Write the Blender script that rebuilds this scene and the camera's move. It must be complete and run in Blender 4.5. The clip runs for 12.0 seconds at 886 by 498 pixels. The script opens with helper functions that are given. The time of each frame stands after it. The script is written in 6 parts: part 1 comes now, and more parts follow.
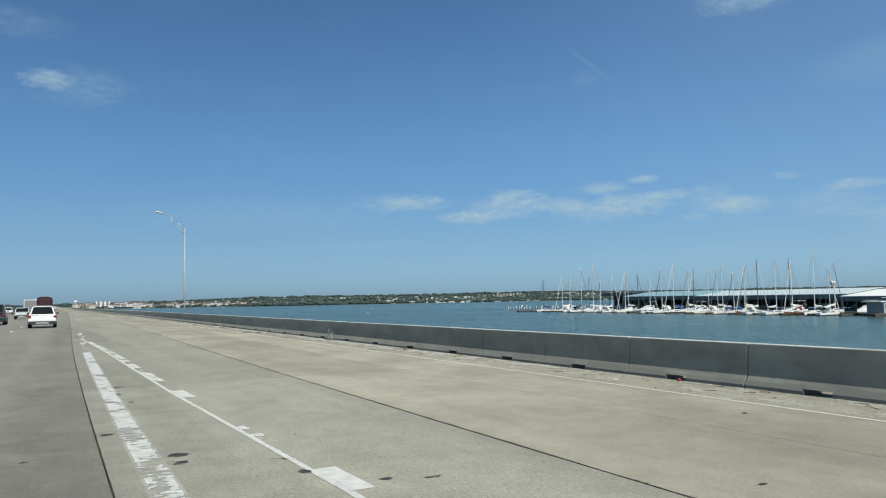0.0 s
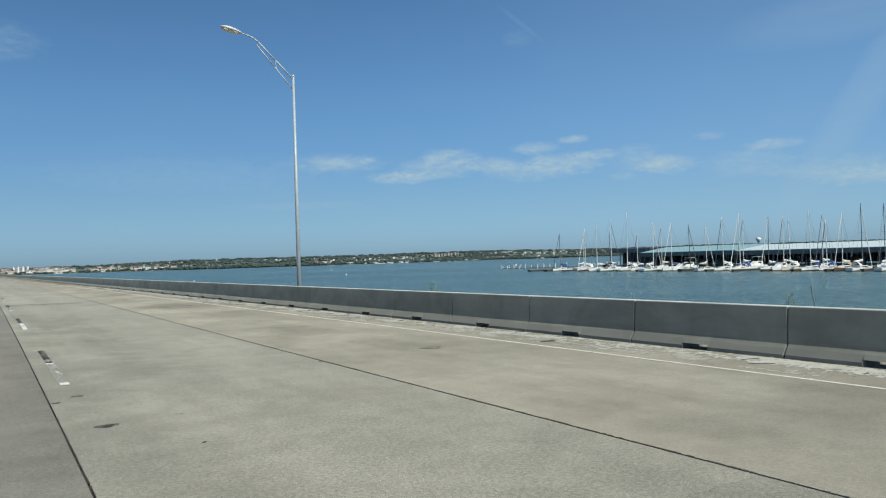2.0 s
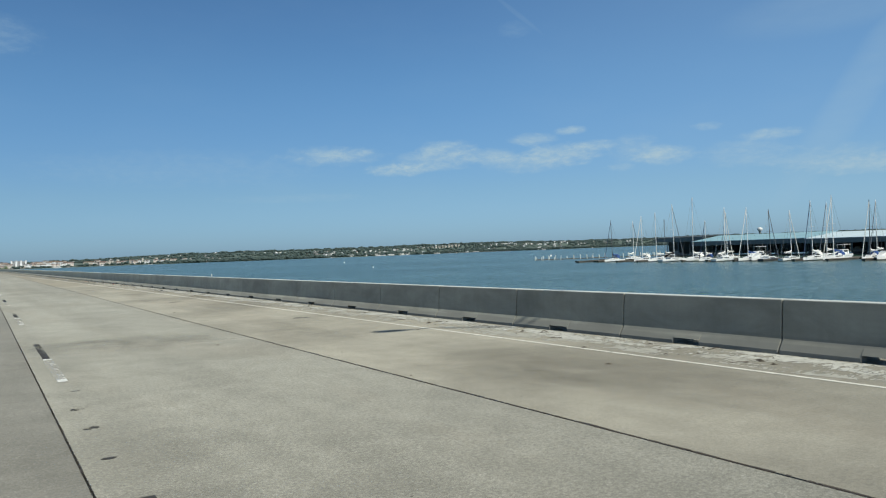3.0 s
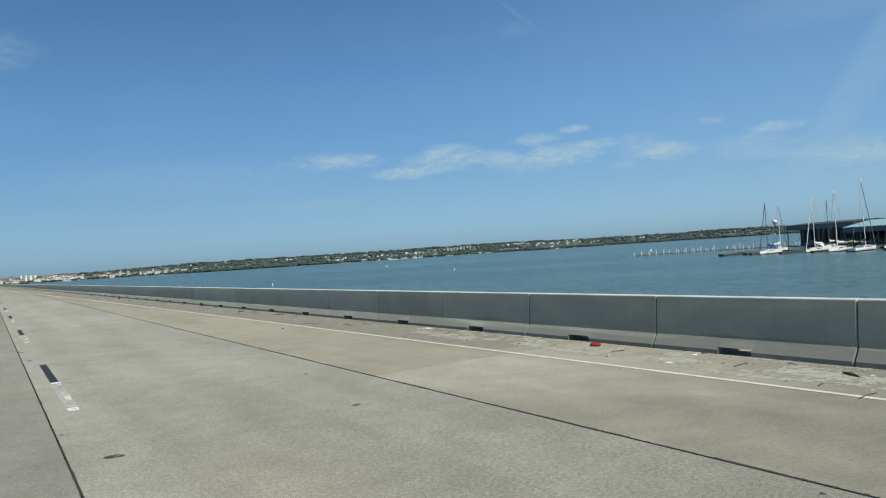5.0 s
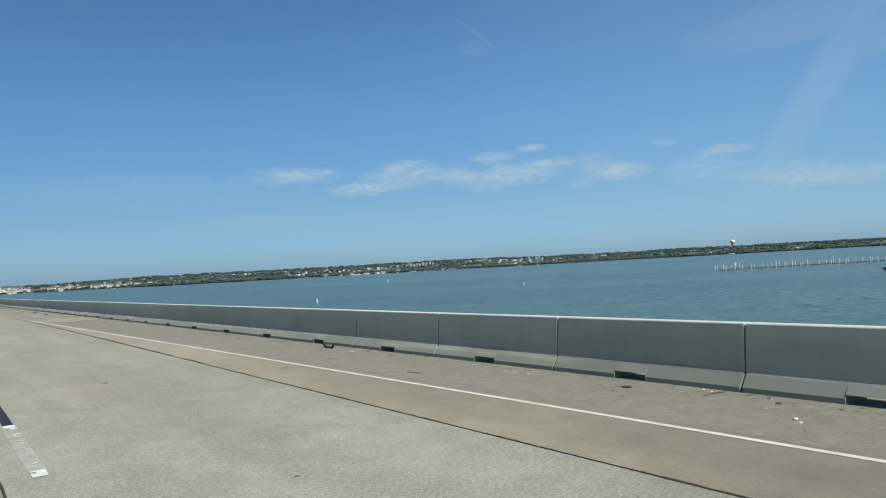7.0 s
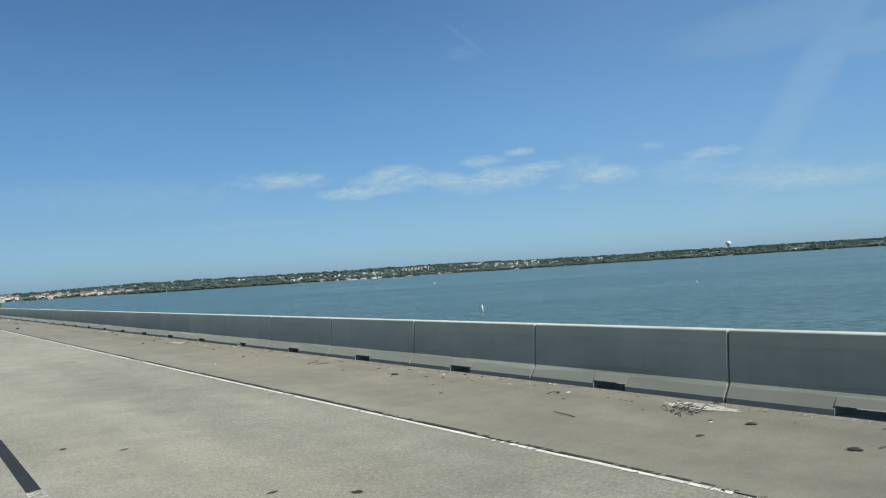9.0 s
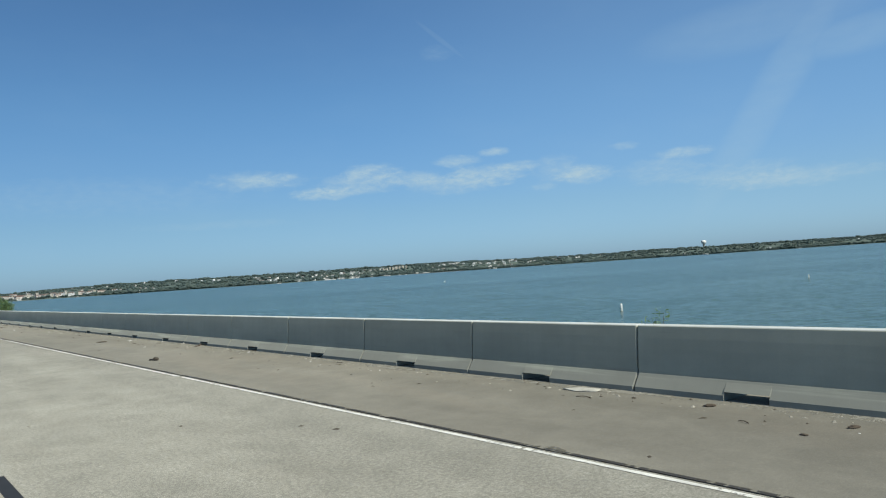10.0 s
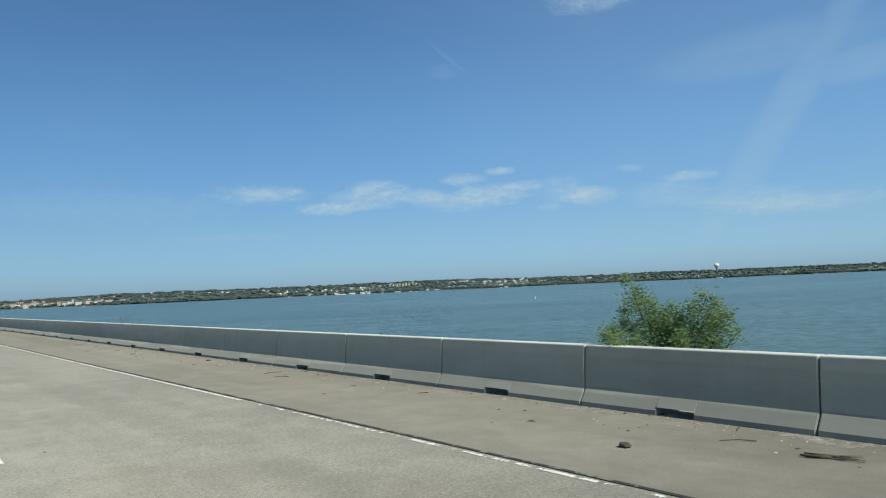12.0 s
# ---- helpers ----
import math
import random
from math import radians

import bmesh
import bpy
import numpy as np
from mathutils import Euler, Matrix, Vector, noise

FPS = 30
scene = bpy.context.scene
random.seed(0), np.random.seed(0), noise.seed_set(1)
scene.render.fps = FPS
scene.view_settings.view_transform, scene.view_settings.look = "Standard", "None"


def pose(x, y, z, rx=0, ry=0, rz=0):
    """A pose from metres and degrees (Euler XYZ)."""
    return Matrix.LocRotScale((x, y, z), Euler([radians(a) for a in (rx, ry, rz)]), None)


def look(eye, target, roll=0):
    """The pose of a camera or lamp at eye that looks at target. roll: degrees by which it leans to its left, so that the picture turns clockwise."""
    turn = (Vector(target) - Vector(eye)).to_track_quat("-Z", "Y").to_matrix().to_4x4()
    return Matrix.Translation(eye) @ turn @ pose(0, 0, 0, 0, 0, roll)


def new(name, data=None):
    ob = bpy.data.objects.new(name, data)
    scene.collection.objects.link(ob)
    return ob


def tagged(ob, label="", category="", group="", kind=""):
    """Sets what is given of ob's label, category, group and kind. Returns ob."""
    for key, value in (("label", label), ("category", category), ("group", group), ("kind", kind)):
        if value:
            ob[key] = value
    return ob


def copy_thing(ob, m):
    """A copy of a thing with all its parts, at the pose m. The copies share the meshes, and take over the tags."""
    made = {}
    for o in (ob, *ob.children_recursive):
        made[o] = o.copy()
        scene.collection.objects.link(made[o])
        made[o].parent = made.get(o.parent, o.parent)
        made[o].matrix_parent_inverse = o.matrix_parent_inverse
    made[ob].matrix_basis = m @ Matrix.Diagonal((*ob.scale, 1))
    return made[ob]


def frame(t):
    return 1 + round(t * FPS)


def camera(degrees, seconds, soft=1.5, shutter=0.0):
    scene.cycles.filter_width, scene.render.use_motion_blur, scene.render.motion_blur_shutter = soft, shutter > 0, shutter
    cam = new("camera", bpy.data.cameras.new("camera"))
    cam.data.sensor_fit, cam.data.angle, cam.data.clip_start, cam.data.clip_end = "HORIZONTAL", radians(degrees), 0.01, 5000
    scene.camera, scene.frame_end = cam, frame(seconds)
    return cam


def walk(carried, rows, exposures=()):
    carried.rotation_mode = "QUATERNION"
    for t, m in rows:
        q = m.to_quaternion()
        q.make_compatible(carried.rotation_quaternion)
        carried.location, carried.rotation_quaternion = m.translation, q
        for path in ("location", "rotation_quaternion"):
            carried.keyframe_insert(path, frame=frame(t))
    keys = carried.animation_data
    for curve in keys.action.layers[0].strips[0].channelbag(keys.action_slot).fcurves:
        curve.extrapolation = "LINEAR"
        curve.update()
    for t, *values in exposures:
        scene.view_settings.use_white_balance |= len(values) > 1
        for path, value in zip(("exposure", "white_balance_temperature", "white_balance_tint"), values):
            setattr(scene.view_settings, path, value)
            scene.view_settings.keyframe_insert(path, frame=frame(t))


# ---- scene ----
cam = camera(61.11, 12.0, soft=1.15)

# ---- the drive: one row every half second, seen from the passenger seat ----
walk(cam, [
    (0.0, pose(-10.817, 0.231, 1.666, 93.787, 1.086, -27.642)),
    (0.5, pose(-10.813, 12.194, 1.670, 93.513, 1.377, -30.001)),
    (1.0, pose(-10.699, 24.260, 1.678, 92.661, 1.890, -31.755)),
    (1.5, pose(-10.540, 36.380, 1.679, 91.521, 1.975, -32.615)),
    (2.0, pose(-10.316, 48.565, 1.676, 90.644, 1.807, -32.720)),
    (2.5, pose(-10.045, 60.894, 1.676, 90.155, 1.767, -32.686)),
    (2.7, pose(-9.929, 65.832, 1.676, 90.065, 1.866, -32.707)),
    (4.3, pose(-9.050, 105.795, 1.649, 90.015, 3.622, -33.380)),
    (4.5, pose(-8.931, 110.858, 1.649, 90.029, 3.721, -33.029)),
    (5.0, pose(-8.645, 123.567, 1.651, 90.234, 3.772, -32.364)),
    (5.5, pose(-8.397, 136.334, 1.649, 90.611, 3.437, -32.526)),
    (6.0, pose(-8.150, 149.231, 1.644, 91.040, 2.903, -33.639)),
    (6.5, pose(-7.932, 162.175, 1.634, 91.201, 2.828, -34.856)),
    (7.0, pose(-7.685, 175.221, 1.627, 91.289, 3.168, -35.654)),
    (7.2, pose(-7.583, 180.437, 1.624, 91.344, 3.249, -35.788)),
    (8.8, pose(-7.179, 221.974, 1.632, 91.646, 3.575, -36.170)),
    (9.0, pose(-7.191, 227.281, 1.630, 91.577, 3.655, -36.427)),
    (9.5, pose(-7.185, 240.593, 1.622, 91.391, 3.701, -37.409)),
    (10.0, pose(-7.243, 253.837, 1.616, 91.435, 3.829, -38.366)),
    (10.5, pose(-7.272, 267.296, 1.619, 91.547, 3.750, -38.736)),
    (11.0, pose(-7.305, 280.764, 1.623, 91.886, 3.155, -38.554)),
    (11.5, pose(-7.398, 294.189, 1.631, 92.460, 2.578, -38.284)),
    (12.0, pose(-7.414, 307.690, 1.635, 92.800, 2.498, -38.094)),
], exposures=[(0.0, 0.0, 7000.0, 2.0), (5.0, 0.03, 7000.0, 2.0), (9.0, 0.10, 7000.0, 2.0), (12.0, 0.12, 7000.0, 2.0)])

# ---- sky and sun ----
SUN_AZ, SUN_EL = 177.0, 44.0       # degrees clockwise from +y, degrees above the horizon
world = bpy.data.worlds.new("sky")
scene.world = world
world.use_nodes = True


class Nodes:
    """Small wrapper to write node trees in few lines."""

    def __init__(self, tree):
        self.t = tree
        tree.nodes.clear()

    def add(self, kind, **sets):
        n = self.t.nodes.new(kind)
        for k, v in sets.items():
            if k.startswith("i_"):
                n.inputs[k[2:].replace("_", " ")].default_value = v
            else:
                setattr(n, k, v)
        return n

    def link(self, a, b):
        self.t.links.new(a, b)

    def math(self, op, a, b=0.0, c=0.0, clamp=False):
        n = self.t.nodes.new("ShaderNodeMath")
        n.operation, n.use_clamp = op, clamp
        for i, v in enumerate((a, b, c)):
            if isinstance(v, (int, float)):
                n.inputs[i].default_value = v
            else:
                self.t.links.new(v, n.inputs[i])
        return n.outputs[0]

    def mix(self, fac, a, b, blend="MIX"):
        n = self.t.nodes.new("ShaderNodeMix")
        n.data_type, n.blend_type = "RGBA", blend
        for i, v in ((0, fac), (6, a), (7, b)):
            if isinstance(v, (int, float)):
                n.inputs[i].default_value = v
            elif isinstance(v, tuple):
                n.inputs[i].default_value = (*v, 1)
            else:
                self.t.links.new(v, n.inputs[i])
        return n.outputs[2]

    def ramp(self, fac, lo, hi, a=0.0, b=1.0):
        n = self.t.nodes.new("ShaderNodeMapRange")
        n.interpolation_type = "SMOOTHSTEP"
        for i, v in enumerate((fac, lo, hi, a, b)):
            if isinstance(v, (int, float)):
                n.inputs[i].default_value = v
            else:
                self.t.links.new(v, n.inputs[i])
        return n.outputs[0]

    def noise(self, vec, scale, detail=4.0, rough=0.55, dist=0.0):
        n = self.t.nodes.new("ShaderNodeTexNoise")
        n.inputs["Scale"].default_value = scale
        n.inputs["Detail"].default_value = detail
        n.inputs["Roughness"].default_value = rough
        n.inputs["Distortion"].default_value = dist
        if vec is not None:
            self.t.links.new(vec, n.inputs["Vector"])
        return n.outputs["Fac"]

    def vec(self, x, y, z=0.0):
        n = self.t.nodes.new("ShaderNodeCombineXYZ")
        for i, v in enumerate((x, y, z)):
            if isinstance(v, (int, float)):
                n.inputs[i].default_value = v
            else:
                self.t.links.new(v, n.inputs[i])
        return n.outputs[0]

    def scaled(self, vec, sx, sy, sz):
        n = self.t.nodes.new("ShaderNodeMapping")
        n.inputs["Scale"].default_value = (sx, sy, sz)
        self.t.links.new(vec, n.inputs["Vector"])
        return n.outputs[0]


def build_sky():
    w = Nodes(world.node_tree)
    sky = w.add("ShaderNodeTexSky", sky_type="NISHITA", sun_disc=False, sun_elevation=radians(SUN_EL),
                sun_rotation=radians(SUN_AZ), altitude=200.0, air_density=1.0, dust_density=0.6, ozone_density=1.6)
    co = w.add("ShaderNodeTexCoord")
    sep = w.add("ShaderNodeSeparateXYZ")
    w.link(co.outputs["Generated"], sep.inputs[0])
    x, y, z = sep.outputs
    az = w.math("MULTIPLY", w.math("ARCTAN2", x, y), 57.29578)
    el = w.math("MULTIPLY", w.math("ARCSINE", z), 57.29578)
    # thin fair-weather clouds and faint streaks: centre azimuth and height, half width and half height, thickness, and
    # slant
    puffs = ((24.6, 7.3, 3.4, 0.62, 0.50), (25.6, 7.4, 1.7, 0.40, 0.62), (29.8, 6.15, 2.2, 0.42, 0.92), (32.6, 6.8, 3.0, 0.68, 0.62),
             (33.4, 7.6, 1.9, 0.55, 0.78), (36.3, 6.9, 2.4, 0.52, 0.58), (39.6, 6.4, 3.0, 0.75, 0.62), (41.9, 6.8, 2.6, 0.70, 0.78),
             (40.0, 8.0, 1.5, 0.42, 0.60), (44.6, 7.3, 1.5, 0.40, 0.62), (42.8, 8.5, 1.0, 0.30, 0.66), (47.4, 6.9, 1.6, 1.0, 0.34),
             (49.4, 6.3, 2.1, 0.62, 0.80), (46.4, 5.6, 1.0, 0.26, 0.35), (52.5, 8.1, 1.0, 0.28, 0.42))
    streaks = ((56.8, 7.2, 2.0, 0.34, 0.58), (55.2, 6.0, 2.8, 0.85, 0.36), (60.5, 5.2, 3.4, 0.9, 0.38), (63.5, 4.7, 5.0, 0.62, 0.52), (22.0, 4.2, 5.0, 0.30, 0.14),
               (-0.3, 15.2, 1.5, 0.62, 0.62), (1.8, 14.9, 3.0, 1.2, 0.20), (-2.5, 18.6, 3.0, 0.9, 0.16), (50.3, 20.3, 3.0, 0.9, 0.40),
               (39.0, 16.1, 1.2, 0.5, 0.10), (14.0, 6.5, 9.0, 1.2, 0.14), (62.0, 15.3, 7.0, 1.7, 0.15, 1.2),
               # the tall streak at 63.2 is window glare painted into the sky
               (63.2, 11.0, 1.6, 8.5, 0.20, 0.68), (68.5, 13.5, 4.0, 1.2, 0.2, 1.0), (39.3, 17.0, 0.28, 1.3, 0.09, -1.2))
    p = w.vec(w.math("MULTIPLY", az, 0.40), w.math("MULTIPLY", el, 0.95))
    warp = w.noise(p, 1.3, 3.0)
    ragged = w.math("MULTIPLY", w.math("SUBTRACT", w.noise(p, 1.5, 6.0, 0.58, 0.3), 0.5), 2.6)
    wisps = w.noise(w.vec(w.math("MULTIPLY", az, 0.9), w.math("MULTIPLY", el, 2.2)), 1.1, 5.0, 0.58, 0.6)
    ragged = w.math("ADD", ragged, w.math("MULTIPLY", w.math("SUBTRACT", wisps, 0.5), 1.7))
    total, high = None, None
    for a, e, ra, re, k, *slant in puffs + streaks:
        along = w.math("SUBTRACT", az, a)
        if slant:
            along = w.math("SUBTRACT", along, w.math("MULTIPLY", w.math("SUBTRACT", el, e), slant[0]))
        u = w.math("DIVIDE", along, ra)
        v = w.math("DIVIDE", w.math("SUBTRACT", el, e), re)
        r = w.math("ADD", w.math("MULTIPLY", u, u), w.math("MULTIPLY", v, v))
        if slant:
            m = w.ramp(r, 0.0, 1.7, k, 0.0)
            high = m if high is None else w.math("MAXIMUM", high, m)
        else:
            m = w.ramp(w.math("ADD", r, ragged), -0.5, 1.9, k, 0.0)
            total = m if total is None else w.math("ADD", total, w.math("MULTIPLY", m, w.math("SUBTRACT", 1.0, total)))
    body = w.ramp(w.noise(p, 2.6, 6.0, 0.65, 0.4), 0.32, 0.68, 0.58, 1.22)
    cover = w.math("MULTIPLY", w.math("MULTIPLY", total, body), CLOUD_COVER, clamp=True)
    veil = w.math("MULTIPLY", w.ramp(w.noise(p, 0.28, 4.0), 0.45, 0.75), w.ramp(el, 2.0, 14.0, 0.05, 0.02))
    cover = w.math("MAXIMUM", cover, veil)
    cover = w.math("MAXIMUM", cover, w.math("MULTIPLY", high, w.math("ADD", 0.45, w.math("MULTIPLY", warp, 0.7))))
    hu, hv = w.math("DIVIDE", w.math("SUBTRACT", az, 76.0), 48.0), w.math("DIVIDE", w.math("SUBTRACT", el, 16.0), 26.0)
    haze = w.ramp(w.math("ADD", w.math("MULTIPLY", hu, hu), w.math("MULTIPLY", hv, hv)), 0.0, 1.0, 0.10, 0.0)
    cover = w.math("ADD", cover, haze, clamp=True)
    near = w.mix(w.ramp(el, 3.0, 14.0), w.mix(w.ramp(el, 0.0, 5.0), SKY_TINT_RIM, SKY_TINT_LOW), SKY_TINT)
    east = w.ramp(az, 0.0, 75.0, 0.90, 1.30)        # the sky pales away from the sun's side
    near = w.mix(1.0, near, w.vec(east, east, east), "MULTIPLY")
    tint = w.mix(1.0, sky.outputs[0], w.mix(w.ramp(el, 18.0, 55.0), near, SKY_TINT_HIGH), "MULTIPLY")
    col = w.mix(cover, tint, CLOUD_COLOUR)
    bg = w.add("ShaderNodeBackground", i_Strength=SKY_STRENGTH)
    w.link(col, bg.inputs["Color"])
    out = w.add("ShaderNodeOutputWorld")
    w.link(bg.outputs[0], out.inputs[0])


SKY_STRENGTH, CLOUD_COVER = 0.074, 0.98
SKY_TINT_RIM, SKY_TINT_LOW = (0.49, 0.805, 1.52), (0.56, 0.81, 1.235)
SKY_TINT, SKY_TINT_HIGH = (0.63, 0.97, 1.35), (0.94, 1.0, 0.96)
CLOUD_COLOUR = (5.1, 7.1, 9.3)
build_sky()

sun_lamp = bpy.data.lights.new("sun", "SUN")
sun_lamp.energy, sun_lamp.angle, sun_lamp.color = 4.4, radians(0.53), (1.0, 0.962, 0.905)
sun = new("sun", sun_lamp)
_a, _e = radians(SUN_AZ), radians(SUN_EL)
SUN_DIR = Vector((math.sin(_a) * math.cos(_e), math.cos(_a) * math.cos(_e), math.sin(_e)))
sun.matrix_world = look(SUN_DIR * 400, (0, 0, 0))


# ---- materials ----
def material(name):
    m = bpy.data.materials.new(name)
    m.use_nodes = True
    return m, Nodes(m.node_tree)


def finish(w, bsdf):
    out = w.add("ShaderNodeOutputMaterial")
    w.link(bsdf.outputs[0], out.inputs[0])


def bump(w, height, strength, distance):
    n = w.add("ShaderNodeBump", i_Strength=strength, i_Distance=distance)
    w.link(height, n.inputs["Height"])
    return n.outputs[0]


def plain(name, colour, rough=0.6, metal=0.0, vary=0.12, scale=6.0, relief=0.0, per_object=0.0):
    """A painted or plain surface with faint dirt and grain."""
    m, w = material(name)
    co = w.add("ShaderNodeTexCoord").outputs["Object"]
    n1, n2 = w.noise(co, scale, 5.0), w.noise(co, scale * 9, 3.0)
    v = w.math("ADD", w.math("MULTIPLY", n1, 0.7), w.math("MULTIPLY", n2, 0.3))
    f = w.ramp(v, 0.3, 0.7, 1 - vary, 1 + vary * 0.5)
    if per_object:
        r = w.add("ShaderNodeObjectInfo").outputs["Random"]
        f = w.math("MULTIPLY", f, w.ramp(r, 0.0, 1.0, 1 - per_object, 1 + per_object))
    col = w.mix(1.0, colour, w.vec(f, f, f), "MULTIPLY")
    b = w.add("ShaderNodeBsdfPrincipled", i_Roughness=rough, i_Metallic=metal)
    w.link(col, b.inputs["Base Color"])
    w.link(w.ramp(v, 0.3, 0.7, rough + 0.08, rough - 0.05), b.inputs["Roughness"])
    if relief:
        w.link(bump(w, v, 0.5, relief), b.inputs["Normal"])
    finish(w, b)
    return m


def pavement_concrete(name, colour, stain, agg, patch=0.05):
    """Worn highway concrete: exposed aggregate, long tyre wear, blotchy damp stains."""
    m, w = material(name)
    geo = w.add("ShaderNodeNewGeometry").outputs["Position"]
    grit = w.noise(geo, 26.0, 5.0, 0.75)
    fine = w.noise(geo, 95.0, 3.0, 0.65)
    mott = w.noise(geo, 2.2, 6.0, 0.65)
    wear = w.noise(w.scaled(geo, 1.1, 0.045, 1), 1.0, 4.0, 0.5)
    blot = w.noise(w.scaled(geo, 0.30, 0.20, 1), 1.0, 5.0, 0.55, 0.4)
    bands = w.noise(w.scaled(geo, 0.07, 0.36, 1), 1.0, 3.0, 0.5)
    rnd = w.add("ShaderNodeObjectInfo").outputs["Random"]
    val = w.ramp(grit, 0.36, 0.64, 1.0 - agg * 0.8, 1.0 + agg * 0.8)
    val = w.math("MULTIPLY", val, w.ramp(fine, 0.34, 0.66, 1.0 - agg * 1.1, 1.0 + agg * 1.1))
    val = w.math("MULTIPLY", val, w.ramp(mott, 0.3, 0.7, 0.92, 1.08))
    val = w.math("MULTIPLY", val, w.ramp(w.noise(w.scaled(geo, 0.9, 0.55, 1), 1.0, 6.0, 0.68, 0.8), 0.32, 0.68, 0.93, 1.06))
    val = w.math("MULTIPLY", val, w.ramp(wear, 0.35, 0.65, 0.92, 1.05))
    val = w.math("MULTIPLY", val, w.ramp(rnd, 0.0, 1.0, 0.94, 1.06))
    val = w.math("MULTIPLY", val, w.ramp(w.noise(w.scaled(geo, 0.30, 0.24, 1), 1.0, 3.0, 0.5, 0.6), 0.36, 0.64, 1.0 - patch, 1.0 + patch))
    col = w.mix(1.0, colour, w.vec(val, val, val), "MULTIPLY")
    # rust-brown film in long patches
    rust = w.math("MULTIPLY", w.ramp(w.noise(w.scaled(geo, 0.45, 0.13, 1), 1.0, 5.0, 0.6, 0.5), 0.50, 0.72), 0.16)
    col = w.mix(rust, col, (0.25, 0.205, 0.155))
    soil = w.math("MULTIPLY", w.ramp(blot, 0.47, 0.74), w.ramp(bands, 0.40, 0.62))
    col = w.mix(w.math("MULTIPLY", soil, 0.32), col, stain)
    # pale and dark pebbles worn bare at the surface
    cell = w.add("ShaderNodeTexVoronoi", i_Scale=44.0)
    w.link(geo, cell.inputs["Vector"])
    sepc = w.add("ShaderNodeSeparateColor")
    w.link(cell.outputs["Color"], sepc.inputs[0])
    pick, size = sepc.outputs[0], sepc.outputs[1]
    stone = w.ramp(cell.outputs["Distance"], w.math("MULTIPLY", size, 0.42), w.math("ADD", w.math("MULTIPLY", size, 0.42), 0.08), 1.0, 0.0)
    worn = w.ramp(w.noise(geo, 1.1, 5.0, 0.65, 0.5), 0.38, 0.60, 0.25, 1.0)
    shown = w.math("MULTIPLY", w.math("MULTIPLY", worn, stone), agg)
    col = w.mix(w.math("MULTIPLY", w.ramp(pick, 0.62, 0.68), w.math("MULTIPLY", shown, 1.5), clamp=True), col, (0.46, 0.45, 0.41))
    col = w.mix(w.math("MULTIPLY", w.ramp(pick, 0.24, 0.18), w.math("MULTIPLY", shown, 1.5), clamp=True), col, (0.13, 0.125, 0.105))
    b = w.add("ShaderNodeBsdfPrincipled", i_Roughness=0.9)
    b.inputs["Diffuse Roughness"].default_value = 1.0
    b.inputs["Specular IOR Level"].default_value = 0.3
    w.link(col, b.inputs["Base Color"])
    h = w.math("ADD", w.math("MULTIPLY", grit, 0.35), w.math("MULTIPLY", fine, 0.65))
    w.link(bump(w, h, 0.30, 0.004), b.inputs["Normal"])
    finish(w, b)
    return m


